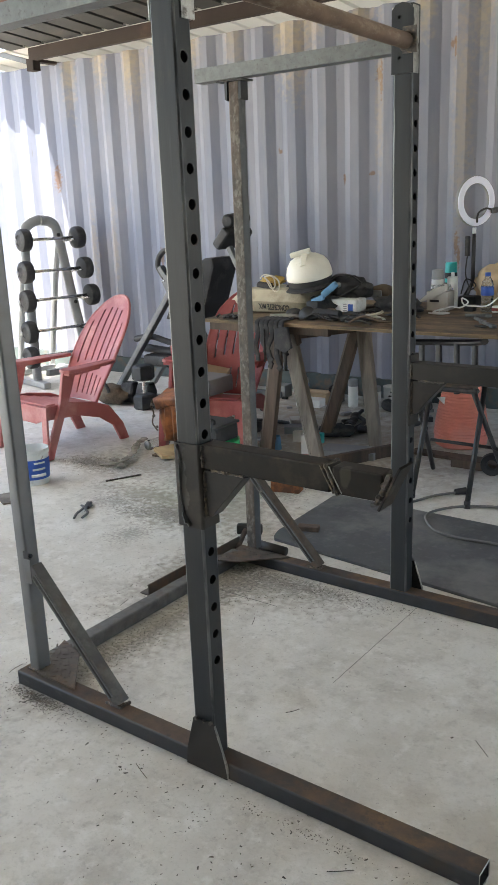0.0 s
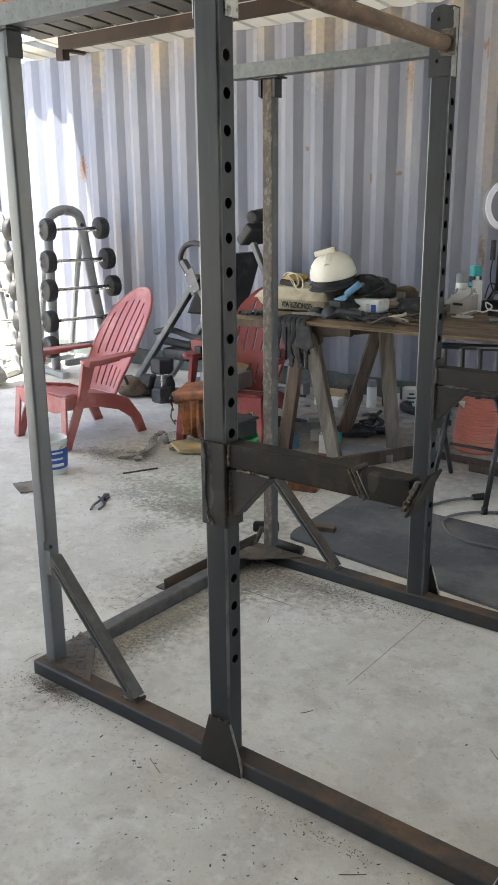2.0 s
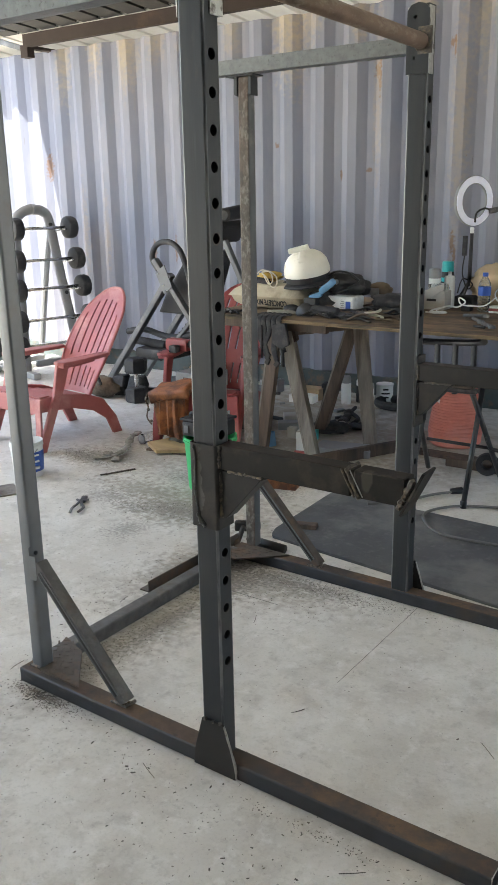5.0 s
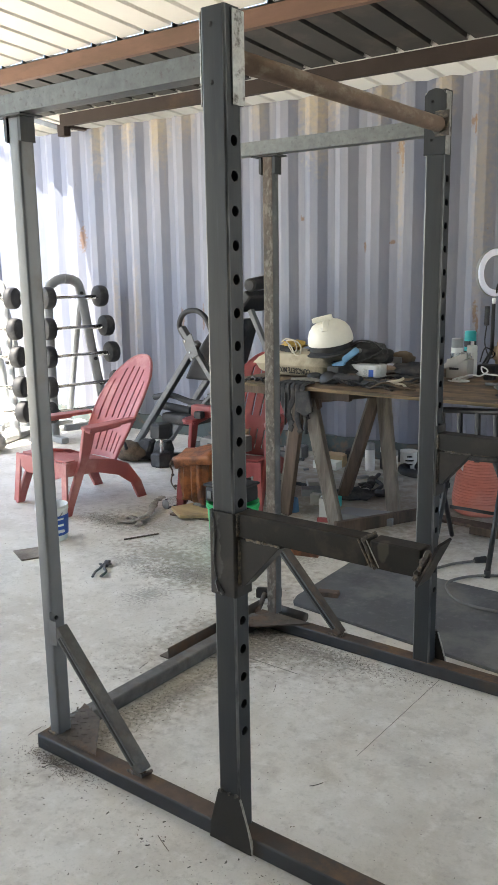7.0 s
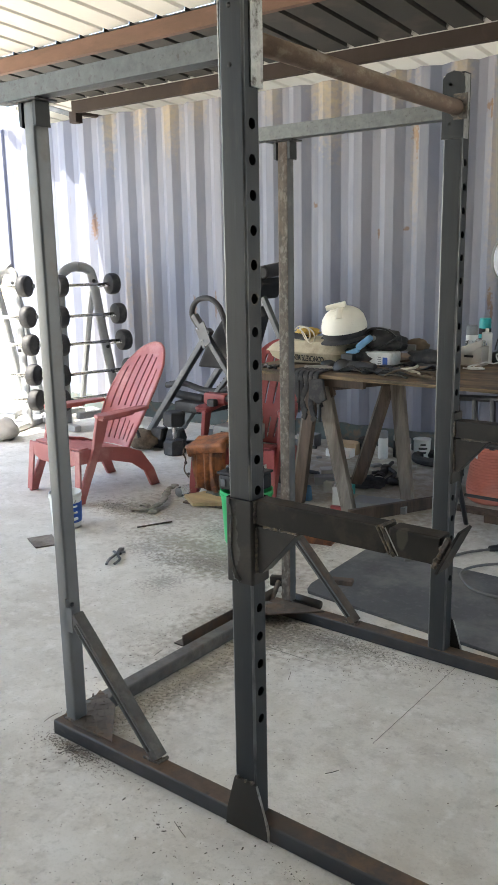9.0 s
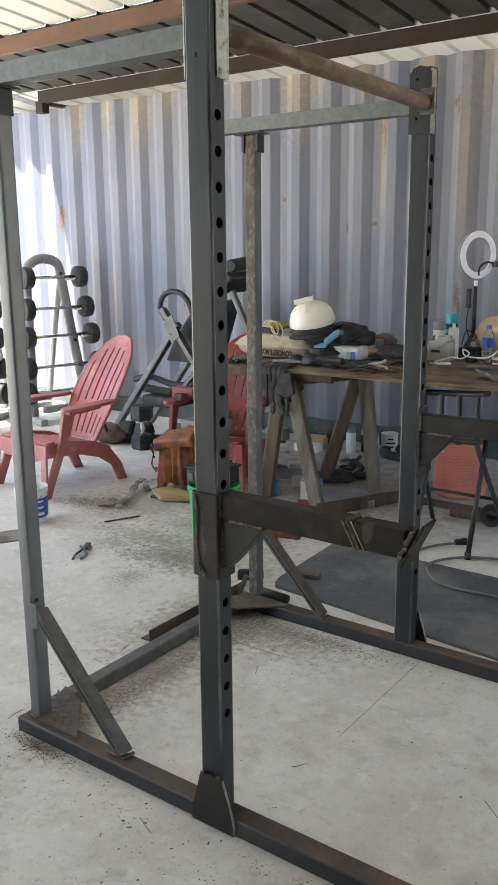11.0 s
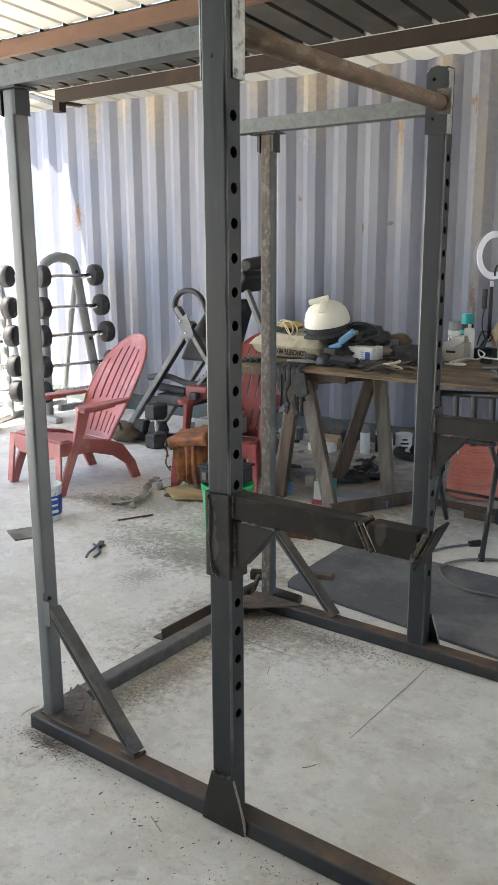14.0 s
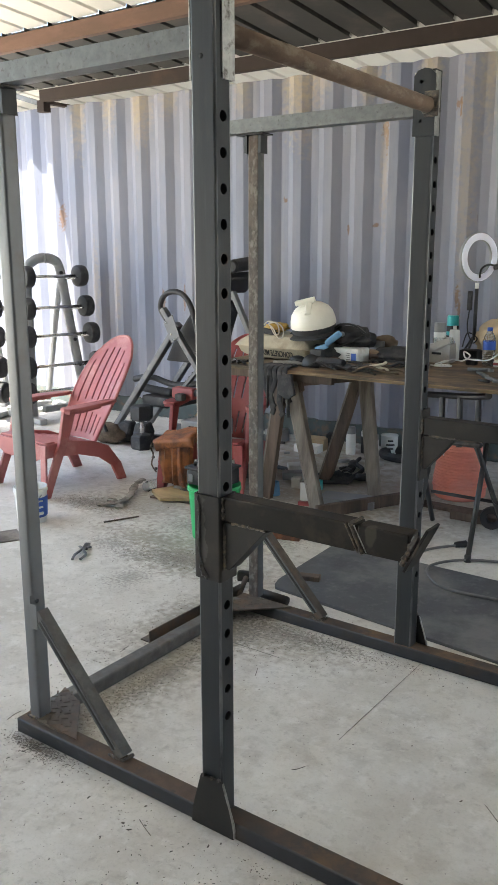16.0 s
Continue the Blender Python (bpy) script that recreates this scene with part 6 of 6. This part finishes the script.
solo("wheel", lathe([(0.03, -0.02), (0.06, -0.025), (0.065, 0), (0.06, 0.025), (0.03, 0.02), (0.03, -0.02)], pose(0.52, 2.82, 0.065, 90, 0, 10), 24), BLACK, (0.52, 2.82, 0), "small black wheel leaning on the box", "wheel")

# ---- under the table ----
for x, y, r, h, m, lab in ((-0.96, 3.90, 0.037, 0.21, WHITE, "white spray can standing on the floor by the wall"), (-0.89, 4.0, 0.034, 0.17, BLACK, "black spray can standing on the floor by the wall"),
                           (-0.80, 3.97, 0.033, 0.16, WHITE, "white and black can on the floor by the wall"), (-1.42, 3.95, 0.034, 0.17, BLUE, "blue and white spray can on the floor by the wall")):
    can((x, y, 0), r, h, m, WHITE if m is BLACK else GREY_PLASTIC, lab)
pc = thing("paint_can", (-0.72, 4.06, 0), "white paint can with dark print on the floor by the wall", "paint can")
part("body", lathe([(0, 0), (0.06, 0), (0.062, 0.006), (0.062, 0.14), (0.066, 0.143), (0.066, 0.15), (0.054, 0.15), (0.05, 0.145), (0, 0.145)], Matrix.Translation((-0.72, 4.06, 0)), 28), WHITE, pc)
for k, (w, z) in enumerate(((0.35, 0.055), (0.5, 0.085), (0.3, 0.115))):
    a0 = -1.0
    part("print_bar", sweep([(-0.72 + 0.062 * math.cos(a0 + t * w / 4), 4.06 + 0.062 * math.sin(a0 + t * w / 4), z) for t in range(-4, 5)], 0.006, 6, 1), INK, pc)
tyre = [(-0.56 + 0.16 * math.cos(a), 3.98 + 0.13 * math.sin(a), 0.035) for a in [2 * math.pi * k / 24 for k in range(25)]]
solo("tyre", sweep(tyre, 0.032, 10, 1), BLACK, (-0.56, 3.98, 0), "small black rubber tyre lying on the floor", "tyre")
solo("hose", sweep([(-1.35, 3.15, 0.02), (-1.15, 3.2, 0.02), (-0.95, 3.15, 0.02), (-0.78, 3.05, 0.02), (-0.6, 3.1, 0.025), (-0.62, 3.45, 0.02), (-0.75, 3.6, 0.02), (-0.8, 3.75, 0.02)], 0.014, 10, 6), BLACK, (-0.9, 3.2, 0), "black hose winding over the floor under the table", "hose")
solo("chain_bar", sweep([(-0.68, 3.33, 0.02), (-0.72, 3.48, 0.02), (-0.78, 3.62, 0.02)], 0.028, 8, 8, flat=0.7, lumps=0.35), STEEL_BROWN, (-0.72, 3.48, 0), "dark heavy chain on the floor under the table", "chain")
for x, y, w, d, h, m, rz, lab, nm in ((-0.93, 3.08, 0.17, 0.09, 0.05, GREY_PLASTIC, 35, "grey carton lying on the floor under the table", "carton"), (-0.80, 2.90, 0.06, 0.05, 0.07, PALE_BOX, 10, "small white box on the floor under the table", "small_box"),
                                (-0.73, 2.90, 0.05, 0.04, 0.065, WHITE, 10, "small white box on the floor under the table", "small_box"), (-0.67, 2.93, 0.07, 0.05, 0.065, TEAL, 8, "small teal box on the floor under the table", "small_box"),
                                (-0.98, 3.2, 0.14, 0.1, 0.07, PALE_BOX, 40, "pale carton on the floor under the table", "carton"), (-0.35, 2.78, 0.34, 0.16, 0.045, GREY_PLASTIC, 12, "flat dark grey tool case on the floor", "case"),
                                (-0.58, 2.66, 0.06, 0.05, 0.13, PALE_BOX, 8, "small pale box standing on the floor", "small_box"), (-0.54, 2.60, 0.1, 0.03, 0.025, RED_DARK, 15, "small red box on the floor", "small_box"),
                                (-1.28, 3.9, 0.22, 0.12, 0.09, CARDBOARD, 5, "pale carton by the wall under the table", "carton"), (-1.26, 3.78, 0.2, 0.1, 0.06, WHITE, 5, "white box by the wall under the table", "carton"),
                                (-1.66, 3.95, 0.16, 0.12, 0.10, GREY_PLASTIC, 5, "pale carton by the wall", "carton"), (-1.15, 3.98, 0.1, 0.1, 0.12, BLACK, 15, "dark box by the wall", "carton"),
                                (0.10, 1.60, 0.10, 0.05, 0.035, WOOD_BROWN, 20, "brown block on the floor", "wood_block"), (-0.32, 2.05, 0.16, 0.08, 0.06, LEATHER, 15, "brown leather scrap on the floor", "leather_scrap")):
    solo(nm, B((-w / 2, -d / 2, 0), (w / 2, d / 2, h), 0.004, 2, pose(x, y, 0, 0, 0, rz)), m, (x, y, 0), lab, nm.replace("_", " "))
solo("blue_cup", lathe([(0, 0), (0.04, 0), (0.032, 0.085), (0.03, 0.085), (0.036, 0.004), (0, 0.004)], Matrix.Translation((-0.83, 2.68, 0.0)), 20), LIGHT_BLUE, (-0.83, 2.68, 0), "blue plastic cup upside down on the floor", "cup")
for x, y, s, m in ((-0.66, 3.16, 0.13, DARK_CLOTH), (-1.25, 2.95, 0.14, DARK_CLOTH), (-0.52, 3.3, 0.08, STEEL_BROWN)):
    solo("rag", blob((x, y, s * 0.25), (s, s * 0.6, s * 0.3), 0.4, 3, 3, None, None, 0.0), m, (x, y, 0), "dark crumpled rag on the floor under the table", "rag")
# crossbar standing behind the rear strut at the shed's open side
st = thing("roof_strut", (-4.2, 3.9, 2.6), "dark steel strut and bracket holding the purlin end", "strut")
part("bracket", B((-4.19, 3.84, 2.70), (-4.10, 3.92, 2.80), 0.004), PURLIN_DARK, st)
part("ledge", B((-4.18, 3.92, 2.775), (-4.11, 4.2, 2.80), 0.004), PURLIN_DARK, st)
part("strut", bar((-6.3, 3.92, 3.40), (-4.16, 3.92, 2.765), 0.035, 0.045, 0.004), FRAME_GREY, st)

# pipe frame, leaning plank and pale bundle in the yard beyond the open side
fr = thing("carport", (-7.0, 5.0, -0.06), "pale steel pipe carport standing in the yard", "carport")
part("post", rod((-7.02, 5.0, -0.06), (-6.72, 5.0, 3.02), 0.035, n=12), RACK_GLARE_GREY, fr)
part("top_rail", bar((-8.6, 5.0, 3.17), (-6.72, 5.0, 3.0), 0.05, 0.05, 0.006), RACK_GLARE_GREY, fr)
part("middle_rail", bar((-8.6, 5.0, 1.94), (-6.85, 5.0, 1.87), 0.05, 0.05, 0.006), RACK_GLARE_GREY, fr)
part("brace", rod((-7.9, 5.0, 3.08), (-6.80, 5.0, 2.46), 0.022, n=10), RACK_GLARE_GREY, fr)
part("post", rod((-8.6, 5.0, -0.06), (-8.6, 5.0, 3.17), 0.035, n=12), RACK_GLARE_GREY, fr)
solo("leaning_plank", bar((-6.72, 4.85, -0.05), (-6.92, 4.97, 1.52), 0.12, 0.03, 0.004, (0, 1, 0)), PALE_WOOD, (-6.8, 4.9, -0.06), "ochre timber plank leaning on the pipe carport", "plank")
solo("cloth_sack", blob((-4.02, 2.70, 0.085), (0.21, 0.13, 0.11), 0.25, 2.6, 3, None, None, 0.0), PALE_BOX, (-4.02, 2.70, 0), "pale dusty cloth sack lying on the floor by the rack", "sack")


# ---- more clutter on the bench, straps and scraps ----
rng = random.Random(12)
for k in range(16):
    x, y = rng.uniform(-0.62, 0.02), rng.uniform(2.56, 3.1)
    a, l = rng.uniform(-0.5, 0.5), rng.uniform(0.12, 0.28)
    z = T + 0.014 + 0.05 * max(0, (y - 2.75)) * rng.random()
    pts = [(x - l / 2 * math.cos(a), y - l / 2 * math.sin(a), z), (x - l / 6, y + rng.uniform(-.03, .03), z + rng.uniform(0, .035)), (x + l / 6, y + rng.uniform(-.03, .03), z + rng.uniform(0, .03)), (x + l / 2 * math.cos(a), y + l / 2 * math.sin(a), z)]
    solo("tool_strap", sweep(pts, rng.uniform(0.006, 0.014), 8, 5, flat=0.6, lumps=0.1), rng.choice((DARK_CLOTH, BROWN_CLOTH, BLACK, WOOD_BROWN, STEEL_BROWN)), (x, y, T), "dark strap or tool handle in the clutter on the table", "strap", "clutter on the table")
for k in range(9):
    x, y = rng.uniform(-1.15, -0.95), rng.uniform(2.52, 2.62)
    solo("tool_strap", rod((x, y, T + 0.008), (x + rng.uniform(-.1, .1), y + 0.08, T + 0.01), 0.007, n=8), rng.choice((STEEL_BROWN, BLACK, REAR_STEEL)), (x, y, T), "small steel tool near the table corner", "tool", "clutter on the table")
for k in range(5):
    x, y = rng.uniform(0.30, 0.95), rng.uniform(2.62, 3.2)
    solo("hand_tool", rod((x, y, T + 0.009), (x + rng.uniform(-.12, .12), y + rng.uniform(-.05, .08), T + 0.009), 0.008, 0.006, 10), rng.choice((STEEL_BROWN, BLACK, REAR_STEEL)), (x, y, T), "small steel hand tool loose on the table", "tool", "clutter on the table")
# small litter under the table and along the wall
for k in range(26):
    x, y = rng.uniform(-1.6, -0.1), rng.uniform(2.7, 4.0)
    w, d, h = rng.uniform(0.02, 0.09), rng.uniform(0.015, 0.05), rng.uniform(0.01, 0.04)
    solo("scrap", B((-w / 2, -d / 2, 0), (w / 2, d / 2, h), 0.003, 2, pose(x, y, 0, 0, 0, rng.uniform(0, 180))), rng.choice((DARK_CLOTH, WOOD_BROWN, STEEL_BROWN, PALE_BOX, BLACK, CARDBOARD, GREY_PLASTIC)), (x, y, 0), "small scrap of litter on the floor under the table", "scrap", "floor scraps")


# ---- grit, weld slag and joints on the floor ----
def grit(name, spots, count, smin, smax, material, label, seed):
    """Small loose crumbs strewn round the given places."""
    rnd = random.Random(seed)
    verts, faces = [], []
    for _ in range(count):
        cx, cy, sx, sy = spots[rnd.randrange(len(spots))]
        x, y = rnd.gauss(cx, sx), rnd.gauss(cy, sy)
        s = rnd.uniform(smin, smax) * rnd.choice((0.5, 0.7, 1))
        a = rnd.uniform(0, 6.28)
        l = s * rnd.uniform(1, 2.4)
        h = s * rnd.uniform(0.25, 0.6)
        ca, sa = math.cos(a), math.sin(a)
        n = len(verts)
        for u, v, z in ((-1, -0.6, 0), (1, -0.8, 0), (0.8, 0.9, 0), (-0.7, 0.8, 0), (rnd.uniform(-.4, .4), rnd.uniform(-.3, .3), 1)):
            verts.append((x + u * l / 2 * ca - v * s / 2 * sa, y + u * l / 2 * sa + v * s / 2 * ca, 0.0005 + z * h))
        faces += [(n, n + 1, n + 4), (n + 1, n + 2, n + 4), (n + 2, n + 3, n + 4), (n + 3, n, n + 4)]
    me = bpy.data.meshes.new(name)
    me.from_pydata(verts, [], faces)
    me.materials.append(material)
    return tagged(new(name, me), label, "debris", kind="stuff")


grit("weld_slag", [(0.12, -0.018, 0.06, 0.012), (-0.58, 1.46, 0.12, 0.06), (-1.67, 1.88, 0.10, 0.05), (0.25, 1.05, 0.25, 0.10), (0.15, 0.95, 0.15, 0.14), (0.08, 0.45, 0.05, 0.25), (-0.12, 0.9, 0.12, 0.25), (0.15, -0.030, 0.08, 0.018), (0.13, 0.35, 0.05, 0.22), (0.6, 1.12, 0.2, 0.03), (-0.45, 1.55, 0.4, 0.2)],
     6500, 0.001, 0.0045, DEBRIS, "dark weld slag and grit round the rack", 3)
grit("floor_crumbs", [(1.18, -0.055, 0.16, 0.014), (0.9, -0.3, 0.4, 0.25), (0.6, 0.5, 0.6, 0.5), (-1.0, 1.5, 0.8, 0.6), (0.4, -0.3, 0.5, 0.3), (-1.4, 1.9, 0.4, 0.3), (-0.6, 2.8, 0.5, 0.4)], 1300, 0.0012, 0.0042, DEBRIS, "scattered crumbs and chips on the concrete", 5)
grit("slag_flakes", [(0.02, -0.05, 0.10, 0.03), (0.55, -0.12, 0.35, 0.07), (0.95, -0.22, 0.25, 0.10), (0.55, 0.45, 0.40, 0.35), (-0.12, 0.25, 0.08, 0.2), (0.2, 0.12, 0.12, 0.05)], 420, 0.0025, 0.0058, DEBRIS, "dark flakes of slag lying about the front runner", 12)
grit("pale_chips", [(-0.2, 0.75, 0.12, 0.25), (-0.8, 1.0, 0.4, 0.4), (-1.1, 1.6, 0.5, 0.3)], 2500, 0.001, 0.006, PALE_BOX, "pale concrete chips behind the cross tube", 8)
rnd = random.Random(4)
for k in range(12):
    x, y, a = rnd.uniform(-0.2, 1.5), rnd.uniform(-0.2, 1.05), rnd.uniform(0, 6.28)
    l = rnd.uniform(0.03, 0.08)
    dx, dy = l * math.cos(a), l * math.sin(a)
    solo("wire_snippet", sweep([(x, y, 0.002), (x + dx * 0.5 + rnd.uniform(-.004, .004), y + dy * 0.5 + rnd.uniform(-.004, .004), 0.003), (x + dx, y + dy, 0.002)], 0.0011, 5, 3), DEBRIS, (x, y, 0), "short dark wire snippet on the concrete", "wire", "wire snippets")
bm = B((0.8528, 0.56, 0.0004), (0.8542, 1.168, 0.0012), 0)
B((0.12, 0.9, 0.0004), (0.40, 0.902, 0.0012), 0, into=bm)
tagged(mesh_ob("trim_floor_joint", bm, CABLE), "fine saw-cut joints in the slab", "floor joint", kind="structure")
